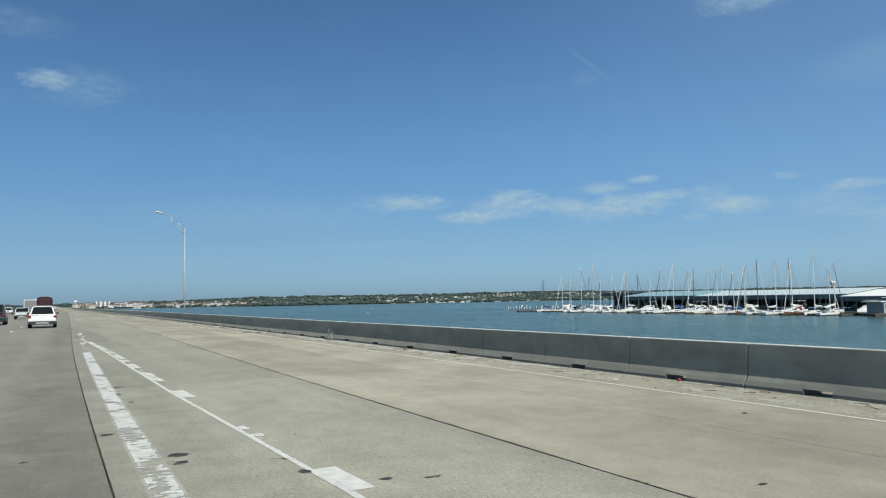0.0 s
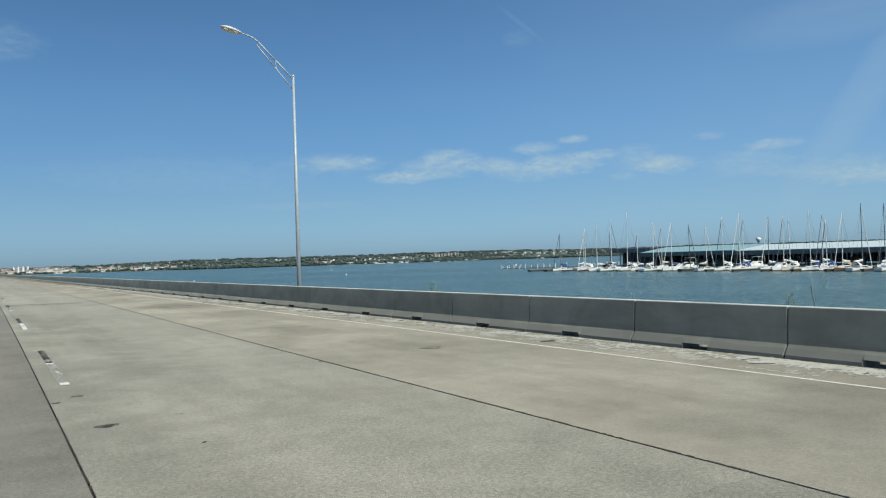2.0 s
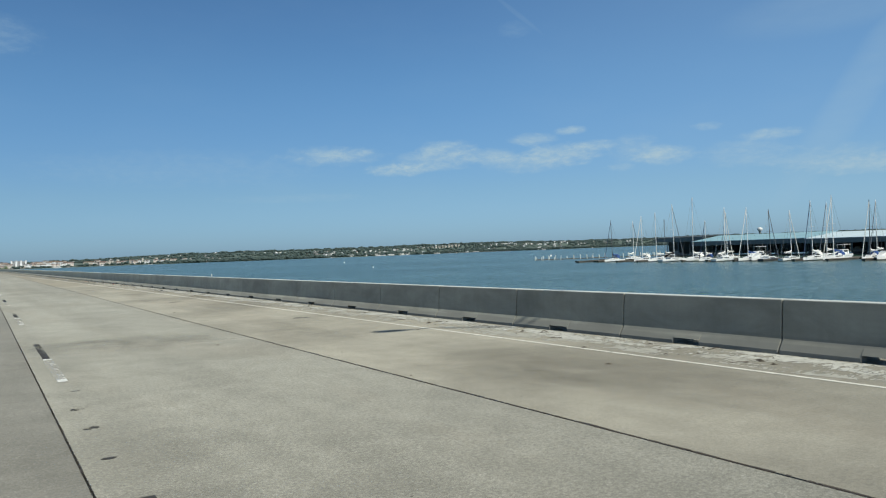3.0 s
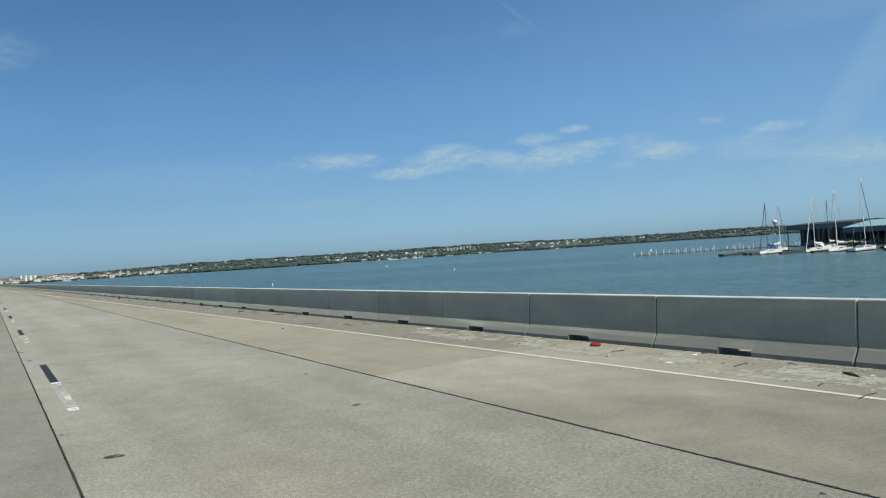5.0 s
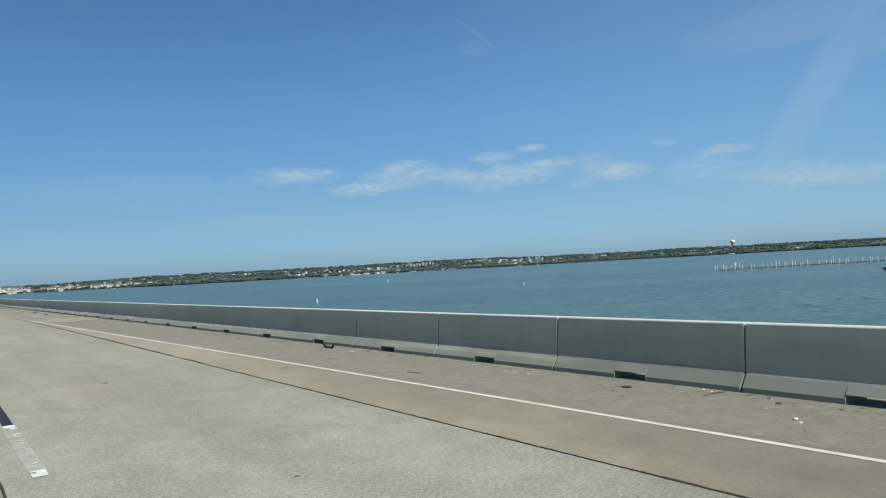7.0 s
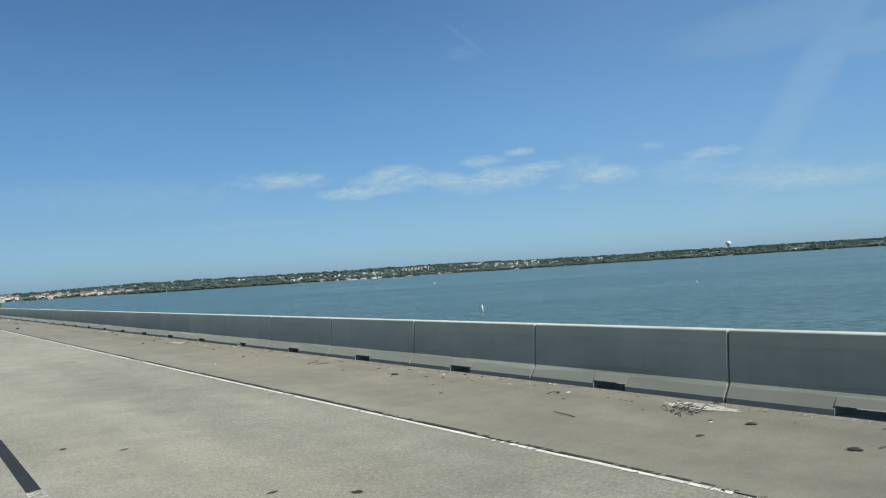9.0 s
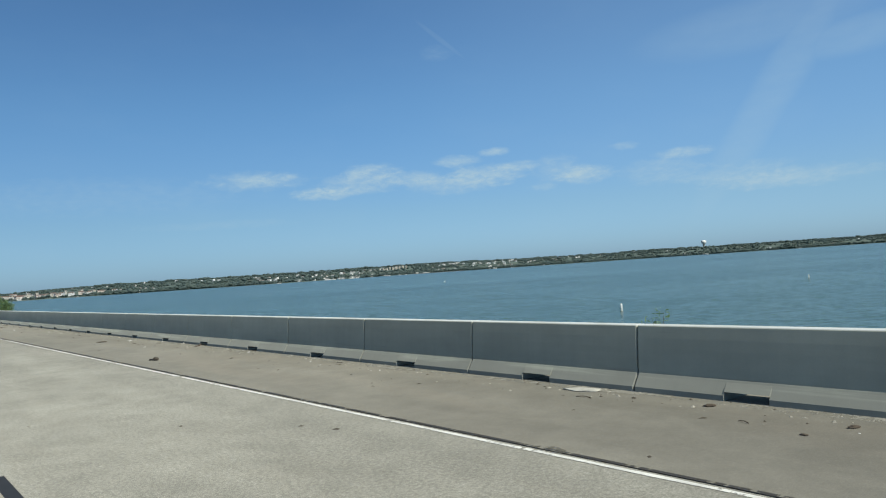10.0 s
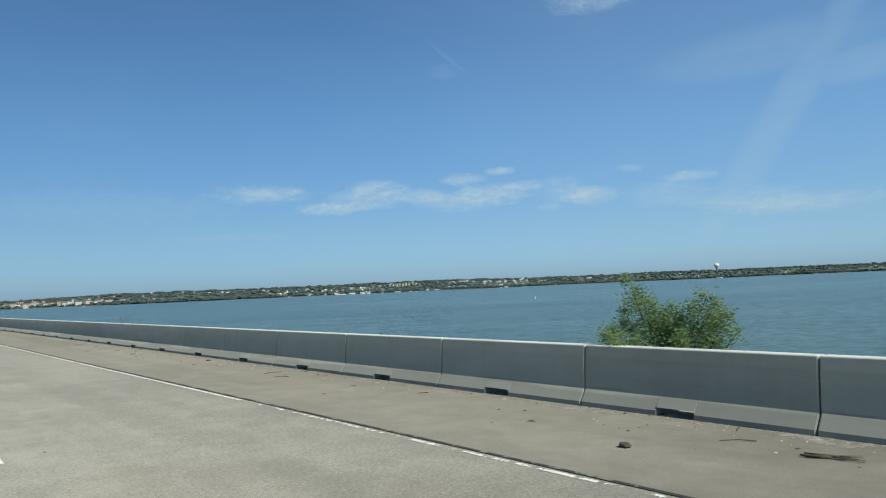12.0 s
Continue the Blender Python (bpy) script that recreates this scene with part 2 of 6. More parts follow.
def barrier_concrete():
    m, w = material("barrier_concrete")
    geo = w.add("ShaderNodeNewGeometry").outputs["Position"]
    blot = w.noise(w.scaled(geo, 1, 0.7, 1.6), 1.6, 5.0, 0.6)
    runs = w.noise(w.scaled(geo, 1, 7.0, 0.5), 1.0, 5.0, 0.6)
    grain = w.noise(geo, 60.0, 3.0, 0.6)
    lines = w.noise(w.scaled(geo, 1, 0.35, 9.0), 1.0, 4.0, 0.6)
    rnd = w.add("ShaderNodeObjectInfo").outputs["Random"]
    val = w.math("MULTIPLY", w.ramp(blot, 0.3, 0.7, 0.92, 1.05), w.ramp(runs, 0.35, 0.7, 1.015, 0.965))
    val = w.math("MULTIPLY", val, w.ramp(grain, 0.3, 0.7, 0.98, 1.02))
    val = w.math("MULTIPLY", val, w.ramp(lines, 0.35, 0.65, 0.98, 1.015))
    val = w.math("MULTIPLY", val, w.ramp(rnd, 0.0, 1.0, 0.93, 1.06))
    sep = w.add("ShaderNodeSeparateXYZ")
    w.link(geo, sep.inputs[0])
    val = w.math("MULTIPLY", val, w.ramp(sep.outputs[1], 70.0, 150.0, 0.765, 1.08))     # the older stretch is darker
    old = w.ramp(sep.outputs[1], 90.0, 170.0, 1.0, 0.0)
    val = w.math("MULTIPLY", val, w.math("ADD", 1.0, w.math("MULTIPLY", old, w.ramp(w.noise(w.scaled(geo, 1, 0.55, 1.1), 1.3, 6.0, 0.62, 0.6), 0.32, 0.68, -0.15, 0.13))))
    col = w.mix(1.0, w.mix(old, (0.343, 0.360, 0.312), (0.343, 0.350, 0.308)), w.vec(val, val, val), "MULTIPLY")
    scuff = w.math("MULTIPLY", w.ramp(w.noise(w.scaled(geo, 1, 0.5, 14.0), 1.0, 5.0, 0.7), 0.64, 0.74), 0.25)
    col = w.mix(scuff, col, (0.13, 0.125, 0.12))
    # paler blotchy cap, and road film splashed on the foot of the older stretch
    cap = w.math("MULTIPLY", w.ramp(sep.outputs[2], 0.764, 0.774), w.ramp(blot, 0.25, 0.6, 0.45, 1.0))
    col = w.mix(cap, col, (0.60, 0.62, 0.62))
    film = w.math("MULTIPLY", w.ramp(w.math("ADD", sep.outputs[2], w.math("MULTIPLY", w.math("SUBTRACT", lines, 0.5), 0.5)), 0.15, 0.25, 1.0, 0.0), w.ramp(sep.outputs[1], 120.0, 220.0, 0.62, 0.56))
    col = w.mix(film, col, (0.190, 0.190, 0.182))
    b = w.add("ShaderNodeBsdfPrincipled", i_Roughness=0.88)
    b.inputs["Diffuse Roughness"].default_value = 0.3
    w.link(col, b.inputs["Base Color"])
    w.link(bump(w, grain, 0.14, 0.003), b.inputs["Normal"])
    finish(w, b)
    return m


def worn_paint(name, colour, keep, soft=0.012, most=1.0):
    """Road paint that has flaked away in patches; keep: share that is left."""
    m, w = material(name)
    geo = w.add("ShaderNodeNewGeometry").outputs["Position"]
    big = w.noise(w.scaled(geo, 1.9, 1.0, 1), 1.0, 5.0, 0.65, 0.4)
    small = w.noise(w.scaled(geo, 6.0, 15.0, 1), 1.0, 5.0, 0.65, 0.5)
    v = w.math("ADD", w.math("MULTIPLY", big, 0.55), w.math("MULTIPLY", small, 0.45))
    edge = 0.5 - (keep - 0.5) * 0.34
    left = w.ramp(v, edge - soft, edge + soft, 0.0, most)
    b = w.add("ShaderNodeBsdfPrincipled", i_Roughness=0.7)
    dirt = w.ramp(w.noise(geo, 5.0, 4.0), 0.3, 0.7, 0.82, 1.05)
    w.link(w.mix(1.0, colour, w.vec(dirt, dirt, dirt), "MULTIPLY"), b.inputs["Base Color"])
    tr = w.add("ShaderNodeBsdfTransparent")
    mx = w.add("ShaderNodeMixShader")
    w.link(left, mx.inputs[0])
    w.link(tr.outputs[0], mx.inputs[1])
    w.link(b.outputs[0], mx.inputs[2])
    out = w.add("ShaderNodeOutputMaterial")
    w.link(mx.outputs[0], out.inputs[0])
    return m


def lake_water():
    m, w = material("lake_water")
    geo = w.add("ShaderNodeNewGeometry").outputs["Position"]
    rot = w.add("ShaderNodeMapping")
    rot.inputs["Rotation"].default_value = (0, 0, radians(38))
    w.link(geo, rot.inputs["Vector"])
    q = rot.outputs[0]
    gust = w.ramp(w.noise(w.scaled(q, 0.003, 0.012, 1), 1.0, 3.0, 0.5), 0.35, 0.65)
    b = w.add("ShaderNodeBsdfPrincipled", i_Roughness=0.2, i_IOR=1.333)
    b.inputs["Specular IOR Level"].default_value = 0.34
    w.link(w.mix(gust, (0.050, 0.098, 0.077), (0.056, 0.106, 0.083)), b.inputs["Base Color"])
    w.link(w.ramp(gust, 0, 1, 0.24, 0.20), b.inputs["Roughness"])
    # wave slopes along and across the wind, in three sizes of ripple
    def slope(sx, sy, seed, detail=3.0):
        off = w.add("ShaderNodeMapping")
        off.inputs["Location"].default_value = (seed, seed * 1.7, 0)
        off.inputs["Scale"].default_value = (sx, sy, 1)
        w.link(q, off.inputs["Vector"])
        return w.math("SUBTRACT", w.noise(off.outputs[0], 1.0, detail, 0.6, 0.4), 0.5)
    steep = w.ramp(gust, 0, 1, WAVE * 0.85, WAVE * 1.15)
    fore = w.math("ADD", w.math("MULTIPLY", slope(0.50, 1.7, 3.0), 1.0), w.math("ADD", w.math("MULTIPLY", slope(1.5, 4.6, 9.0), 0.8), w.math("MULTIPLY", slope(0.05, 0.16, 5.0), 0.20)))
    side = w.math("ADD", w.math("MULTIPLY", slope(0.5, 1.1, 14.0), 0.6), w.math("MULTIPLY", slope(1.6, 3.2, 21.0), 0.5))
    fore, side = w.math("MULTIPLY", fore, steep), w.math("MULTIPLY", side, steep)
    nx = w.math("ADD", w.math("MULTIPLY", side, 0.788), w.math("MULTIPLY", fore, 0.616))
    ny = w.math("SUBTRACT", w.math("MULTIPLY", fore, 0.788), w.math("MULTIPLY", side, 0.616))
    nrm = w.add("ShaderNodeVectorMath", operation="NORMALIZE")
    w.link(w.vec(nx, ny, 1.0), nrm.inputs[0])
    w.link(nrm.outputs[0], b.inputs["Normal"])
    finish(w, b)
    return m


def glass_dark(name, ior=1.25, rough=0.12):
    m, w = material(name)
    b = w.add("ShaderNodeBsdfPrincipled", i_Roughness=rough, i_IOR=ior)
    b.inputs["Base Color"].default_value = (0.012, 0.015, 0.018, 1)
    finish(w, b)
    return m


def foliage(name, a, bcol, trans=0.25):
    m, w = material(name)
    geo = w.add("ShaderNodeNewGeometry")
    rnd = geo.outputs["Random Per Island"]
    big = w.noise(geo.outputs["Position"], 0.02, 4.0)
    f = w.math("ADD", w.math("MULTIPLY", rnd, 0.6), w.math("MULTIPLY", big, 0.5), clamp=True)
    b = w.add("ShaderNodeBsdfPrincipled", i_Roughness=0.65)
    col = w.mix(f, a, bcol)
    w.link(col, b.inputs["Base Color"])
    t = w.add("ShaderNodeBsdfTranslucent")
    w.link(col, t.inputs["Color"])
    mx = w.add("ShaderNodeMixShader", i_Fac=trans)
    w.link(b.outputs[0], mx.inputs[1])
    w.link(t.outputs[0], mx.inputs[2])
    out = w.add("ShaderNodeOutputMaterial")
    w.link(mx.outputs[0], out.inputs[0])
    return m


def soft_stain(name, colour, most):
    """A faint stain that fades out towards the edge of its patch."""
    m, w = material(name)
    sep = w.add("ShaderNodeSeparateXYZ")
    w.link(w.add("ShaderNodeTexCoord").outputs["Generated"], sep.inputs[0])
    u, v = sep.outputs[0], sep.outputs[1]
    eu = w.math("MULTIPLY", w.math("MULTIPLY", u, w.math("SUBTRACT", 1.0, u)), 4.0)
    ev = w.math("MULTIPLY", w.math("MULTIPLY", v, w.math("SUBTRACT", 1.0, v)), 4.0)
    geo = w.add("ShaderNodeNewGeometry").outputs["Position"]
    n = w.noise(w.scaled(geo, 0.8, 0.6, 1), 1.0, 5.0, 0.6, 0.4)
    a = w.math("MULTIPLY", w.ramp(w.math("MULTIPLY", eu, ev), 0.02, 0.75), w.ramp(n, 0.30, 0.70, 0.02, most))
    b = w.add("ShaderNodeBsdfPrincipled", i_Roughness=0.85)
    b.inputs["Base Color"].default_value = (*colour, 1)
    mx = w.add("ShaderNodeMixShader")
    w.link(a, mx.inputs[0])
    w.link(w.add("ShaderNodeBsdfTransparent").outputs[0], mx.inputs[1])
    w.link(b.outputs[0], mx.inputs[2])
    w.link(mx.outputs[0], w.add("ShaderNodeOutputMaterial").inputs[0])
    return m


WAVE = 1.05
M_LANE = pavement_concrete("lane_concrete", (0.234, 0.229, 0.200), (0.165, 0.155, 0.13), 0.25, 0.05)
M_GREY = pavement_concrete("grey_lane_concrete", (0.219, 0.214, 0.187), (0.155, 0.146, 0.123), 0.25, 0.06)
M_OWN = pavement_concrete("smooth_lane_concrete", (0.172, 0.168, 0.150), (0.125, 0.117, 0.102), 0.18)
M_SIDE = pavement_concrete("side_lane_concrete", (0.244, 0.231, 0.194), (0.155, 0.143, 0.120), 0.13, 0.12)
M_TAN = pavement_concrete("tan_side_concrete", (0.272, 0.256, 0.214), (0.175, 0.160, 0.134), 0.13, 0.10)
M_BROWN = pavement_concrete("brown_concrete", (0.224, 0.207, 0.168), (0.18, 0.165, 0.135), 0.09)
M_DUN = pavement_concrete("dun_concrete", (0.186, 0.178, 0.152), (0.16, 0.15, 0.13), 0.07)
M_SEAL = plain("joint_sealant", (0.030, 0.024, 0.018), 0.9, vary=0.5)
M_BARRIER = barrier_concrete()
M_SOLID = worn_paint("fresh_white_paint", (0.72, 0.72, 0.70), 0.98)
M_WHITE = worn_paint("white_road_paint", (0.82, 0.82, 0.78), 0.66)
M_BAR = worn_paint("broken_white_paint", (0.70, 0.70, 0.68), 0.63)
M_TRACE2 = worn_paint("scattered_paint_specks", (0.66, 0.66, 0.63), 0.33)
M_FLAKED = worn_paint("flaked_white_paint", (0.80, 0.79, 0.75), 0.50)
M_WORN = worn_paint("worn_white_paint", (0.74, 0.73, 0.68), 0.40)
M_GHOST = worn_paint("faint_paint_ghost", (0.76, 0.75, 0.71), 0.78, 0.10, 0.46)
M_TRACE = worn_paint("faintest_paint_trace", (0.76, 0.75, 0.71), 0.7, 0.12, 0.25)
M_RAGGED = worn_paint("ragged_line_paint", (0.80, 0.79, 0.74), 0.72)
M_EDGE = worn_paint("edge_line_paint", (0.76, 0.74, 0.67), 0.86)
M_BLACK = worn_paint("black_road_paint", (0.030, 0.030, 0.032), 0.88)
M_TAR = worn_paint("rubber_mark", (0.055, 0.050, 0.045), 0.56, 0.03, 0.9)
M_CRUMB = worn_paint("joint_filler_crumbs", (0.062, 0.048, 0.036), 0.52, 0.03, 0.9)
M_WATER = lake_water()
M_GALV = plain("galvanised_steel", (0.40, 0.46, 0.50), 0.5, 0.1, 0.12, 3.0)
M_LUM = plain("luminaire_grey", (0.62, 0.62, 0.60), 0.4, 0.1)
M_LENS = plain("luminaire_lens", (0.70, 0.66, 0.52), 0.25)
M_EARTH = plain("embankment_gravel", (0.37, 0.35, 0.30), 0.95, vary=0.35, scale=1.2, relief=0.05)
# far hills and woods: distance haze is mixed into both colours, paler and bluer
M_HILL = plain("hazed_hill_grass", (0.100, 0.138, 0.116), 0.95, vary=0.4, scale=0.012)
M_WOODS = foliage("hazed_woods_leaves", (0.100, 0.150, 0.142), (0.126, 0.178, 0.166), 0.52)
M_LEAF = foliage("willow_leaves", (0.150, 0.240, 0.100), (0.280, 0.385, 0.180), 0.60)
M_STEM = plain("bare_stem", (0.085, 0.065, 0.042), 0.9)


# ---- mesh helpers ----
def mesh_of(bm, name, mat, smooth=False):
    me = bpy.data.meshes.new(name)
    bm.to_mesh(me)
    bm.free()
    if mat is not None:
        me.materials.append(mat)
    if smooth:
        for p in me.polygons:
            p.use_smooth = True
    return me


def part(name, bm, mat, parent=None, label="", smooth=False, kind=""):
    ob = new(name, mesh_of(bm, name, mat, smooth))
    if parent is not None:
        ob.parent = parent
    if label:
        ob["label"] = label
    if kind:
        ob["kind"] = kind
    return ob


def shared(name, me, parent, m=None):
    ob = new(name, me)
    ob.parent = parent
    if m is not None:
        ob.matrix_basis = m
    return ob


def thing(name, label, category, group="", kind="", at=None):
    e = new(name)
    e.empty_display_size = 0.2
    if at is not None:
        e.matrix_basis = at
    return tagged(e, label, category, group, kind)


def B():
    return bmesh.new()


def box(bm, x0, x1, y0, y1, z0, z1, bev=0.0):
    r = bmesh.ops.create_cube(bm, size=1.0, matrix=Matrix.LocRotScale(
        ((x0 + x1) / 2, (y0 + y1) / 2, (z0 + z1) / 2), None, (abs(x1 - x0), abs(y1 - y0), abs(z1 - z0))))
    if bev:
        es = list({e for v in r["verts"] for e in v.link_edges})
        bmesh.ops.bevel(bm, geom=es, offset=bev, segments=2, affect="EDGES", profile=0.6)
    return bm


def rod(bm, p, q, r0, r1=None, seg=8):
    p, q = Vector(p), Vector(q)
    d = q - p
    m = Matrix.Translation((p + q) / 2) @ d.to_track_quat("Z", "Y").to_matrix().to_4x4()
    bmesh.ops.create_cone(bm, cap_ends=True, segments=seg, radius1=r0, radius2=r0 if r1 is None else r1,
                          depth=d.length, matrix=m)
    return bm


def tube(bm, pts, r0, r1=None, seg=8):
    r1 = r0 if r1 is None else r1
    n = len(pts) - 1
    for i in range(n):
        rod(bm, pts[i], pts[i + 1], r0 + (r1 - r0) * i / n, r0 + (r1 - r0) * (i + 1) / n, seg)
    return bm


def loft(bm, rings, close=True, caps=True):
    """Skin a row of equal rings of points."""
    vs = [[bm.verts.new(p) for p in r] for r in rings]
    n = len(vs[0])
    for a, b in zip(vs, vs[1:]):
        for i in range(n if close else n - 1):
            j = (i + 1) % n
            bm.faces.new((a[i], a[j], b[j], b[i]))
    if caps and close:
        bm.faces.new(vs[0][::-1])
        bm.faces.new(vs[-1])
    bmesh.ops.recalc_face_normals(bm, faces=bm.faces)
    return bm


def curve_of(*pairs):
    ys, vs = [p[0] for p in pairs], [p[1] for p in pairs]
    return lambda y: float(np.interp(y, ys, vs))


def smooth_curve(*pairs):
    """The same, with its corners rounded over some twenty metres."""
    ys, vs = [p[0] for p in pairs], [p[1] for p in pairs]
    off = np.linspace(-11, 11, 9)
    return lambda y: float(np.interp(y + off, ys, vs).mean())


# ---- the road's plan: x of the lane joint, and of the edge line, along y ----
lane_joint = smooth_curve((-80, -10.25), (4, -10.34), (20, -10.2), (30, -10.05), (43, -9.79), (54, -9.54), (67, -9.24),
                      (117, -8.24), (130, -8.0), (143, -7.79), (156, -7.56), (169, -7.32), (182, -7.09),
                      (200, -6.82), (215, -6.66), (235, -6.57), (340, -6.57))
edge_line = smooth_curve((-80, -1.37), (110, -1.40), (130, -1.49), (155, -1.60), (168, -1.76), (181, -1.85),
                     (200, -2.20), (215, -2.52), (230, -2.70), (340, -2.70))
side_joint = smooth_curve((-80, -6.25), (5, -6.15), (11, -6.12), (19, -5.97), (28, -5.85), (34, -5.72), (40, -5.62), (44, -5.53), (54, -5.36),
                      (67, -5.10), (116, -4.27), (130, -4.03), (141, -3.83), (154, -3.68), (167, -3.45), (180, -3.22), (200, -2.90),
                      (215, -2.72), (230, -2.62), (340, -2.62))
JOINT0, STEP = 9.571, 3.048     # a barrier joint, and the distance between joints


def water_z(x, y):
    return -4.0 - 0.0043 * max(0.0, 0.6 * x + 0.8 * y - 303.0)


def strip(bm, xa, xb, y0, y1, z, step=1.0, thick=0.0):
    """A ribbon on the road between two lines xa(y) and xb(y)."""
    n = max(1, int(math.ceil((y1 - y0) / step)))
    ys = [y0 + (y1 - y0) * i / n for i in range(n + 1)]
    top = [(bm.verts.new((xa(y), y, z)), bm.verts.new((xb(y), y, z))) for y in ys]
    for a, b in zip(top, top[1:]):
        bm.faces.new((a[0], a[1], b[1], b[0]))
    if thick:
        low = [(bm.verts.new((xa(y), y, z - thick)), bm.verts.new((xb(y), y, z - thick))) for y in ys]
        for i in range(n):
            bm.faces.new((low[i][0], low[i + 1][0], low[i + 1][1], low[i][1]))
            bm.faces.new((top[i][0], top[i + 1][0], low[i + 1][0], low[i][0]))
            bm.faces.new((top[i][1], low[i][1], low[i + 1][1], top[i + 1][1]))
        bm.faces.new((top[0][0], low[0][0], low[0][1], top[0][1]))
        bm.faces.new((top[n][0], top[n][1], low[n][1], low[n][0]))
    bmesh.ops.recalc_face_normals(bm, faces=bm.faces)
    return bm


# ---- water, far land ----
def build_water():
    bm = B()
    xs = [-4900, -1500, -400, -25, 25, 90, 180, 300, 600, 1200, 2400, 4900]
    ys = [-4700, -1500, -400, -100, 0, 80, 160, 240, 320, 450, 800, 1600, 3000, 4950]
    g = [[bm.verts.new((x, y, water_z(x, y))) for x in xs] for y in ys]
    for i in range(len(ys) - 1):
        for j in range(len(xs) - 1):
            bm.faces.new((g[i][j], g[i][j + 1], g[i + 1][j + 1], g[i + 1][j]))
    tagged(part("water", bm, M_WATER), "blue-green rippled lake water under a clear sky", "lake", kind="structure")


CX, CY = -8.0, 150.0
shore_at = curve_of((-30, 2600), (-8, 3300), (1, 3300), (4, 3200), (8, 2950), (14, 2800), (20, 2700), (26, 2820), (30, 3000),
                    (35, 3550), (45, 3850), (56, 4050), (65, 4100), (80, 4050), (110, 3600))
crest_at = curve_of((-30, 0.30), (0, 0.10), (3, 0.12), (5, 0.20), (9, 0.26), (14, 0.42), (20, 0.42), (26, 0.40), (34, 0.46), (40, 0.40),
                    (45, 0.34), (55, 0.31), (62, 0.30), (68, 0.32), (110, 0.3))


def polar(az, d):
    a = radians(az)
    return CX + d * math.sin(a), CY + d * math.cos(a)


def hill_z(az, d):
    """Height of the far land: rises from the shore to the crest, with knolls."""
    s = shore_at(az)
    u = max(0.0, (d - s) / (4760.0 - s))
    x, y = polar(az, d)
    crest = 1.6 + math.tan(radians(crest_at(az))) * 4300 - 8.0
    base = water_z(x, y)
    rise = 1 - (1 - min(u, 1)) ** 2.2
    k = noise.noise(Vector((x * 0.0022, y * 0.0022, 3.0))) * 5.0 * rise + noise.noise(Vector((x * 0.007, y * 0.007, 8.0))) * 2.2 * rise
    return base + (crest - base) * rise + k + (0.6 if u > 0 else -1.0)


def build_hills():
    bm = B()
    us = [-0.02, 0.0, 0.03, 0.08, 0.16, 0.28, 0.42, 0.6, 0.8, 1.0]
    rows = []
    az = -30.0
    while az <= 110.01:
        s = shore_at(az)
        s += 60 * noise.noise(Vector((az * 0.35, 0.5, 0))) + 30 * noise.noise(Vector((az * 1.4, 4.5, 0)))
        row = []
        for u in us:
            d = s + (4760.0 - s) * u
            x, y = polar(az, d)
            row.append(bm.verts.new((x, y, hill_z(az, d) if u > 0 else water_z(x, y) + (0.3 if u == 0 else -3))))
        rows.append(row)
        az += 0.5
    for a, b in zip(rows, rows[1:]):
        for i in range(len(us) - 1):
            bm.faces.new((a[i], a[i + 1], b[i + 1], b[i]))
    bmesh.ops.recalc_face_normals(bm, faces=bm.faces)
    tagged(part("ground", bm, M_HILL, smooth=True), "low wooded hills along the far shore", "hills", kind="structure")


def from_arrays(name, verts, faces, mat, smooth=False):
    me = bpy.data.meshes.new(name)
    me.from_pydata(verts, [], faces)
    me.materials.append(mat)
    if smooth:
        me.polygons.foreach_set("use_smooth", [True] * len(me.polygons))
    me.update()
    return me


def ico():
    bm = B()
    bmesh.ops.create_icosphere(bm, subdivisions=1, radius=1.0)
    v = np.array([v.co[:] for v in bm.verts])
    f = np.array([[w.index for w in p.verts] for p in bm.faces])
    bm.free()
    return v, f


ICO_V, ICO_F = ico()


def build_woods():
    """Far woods: thousands of small uneven crowns along shore, slope and crest."""
    rng = np.random.default_rng(5)
    V, F, base = [], [], 0
    for k in range(19000):
        az = rng.uniform(-28, 76)
        s = shore_at(az)
        pick = rng.random()
        u = 0.012 + 0.03 * rng.random() if pick < 0.30 else (rng.random() ** 1.3 * 0.9 if pick < 0.72 else 0.90 + 0.09 * rng.random())
        open_here = noise.noise(Vector((az * 0.30, u * 2.0, 6.0)))
        if open_here < -0.12 and 0.03 < u < 0.9 and rng.random() < 0.55:
            continue
        if az < 12.5 and u < 0.3 and rng.random() < 0.85:
            continue
        d = s + (4760 - s) * u
        x, y = polar(az, d)
        z = hill_z(az, d)
        hgt = min(15.0, 7.4 * (1.0 + 0.40 * noise.noise(Vector((az * 1.1, u * 6.0, 2.0)))) * rng.lognormal(0, 0.36))
        for j in range(4):
            r = hgt * rng.uniform(0.26, 0.56)
            q = ICO_V * (1 + rng.uniform(-0.28, 0.28, (len(ICO_V), 1)))
            q = q * np.array([r * rng.uniform(0.9, 1.5), r * rng.uniform(0.9, 1.5), r * rng.uniform(0.45, 0.72)])
            q = q + np.array([x + rng.normal(0, hgt * 0.55), y + rng.normal(0, hgt * 0.55), z + hgt * rng.uniform(0.15, 0.62)])
            V.append(q)
            F.append(ICO_F + base)
            base += len(q)
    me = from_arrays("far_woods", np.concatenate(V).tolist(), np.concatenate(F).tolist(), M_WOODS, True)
    tagged(new("far_woods", me), "spring woods covering the far shore, distance haze in their green", "woods", kind="stuff")


build_water()
build_hills()
build_woods()


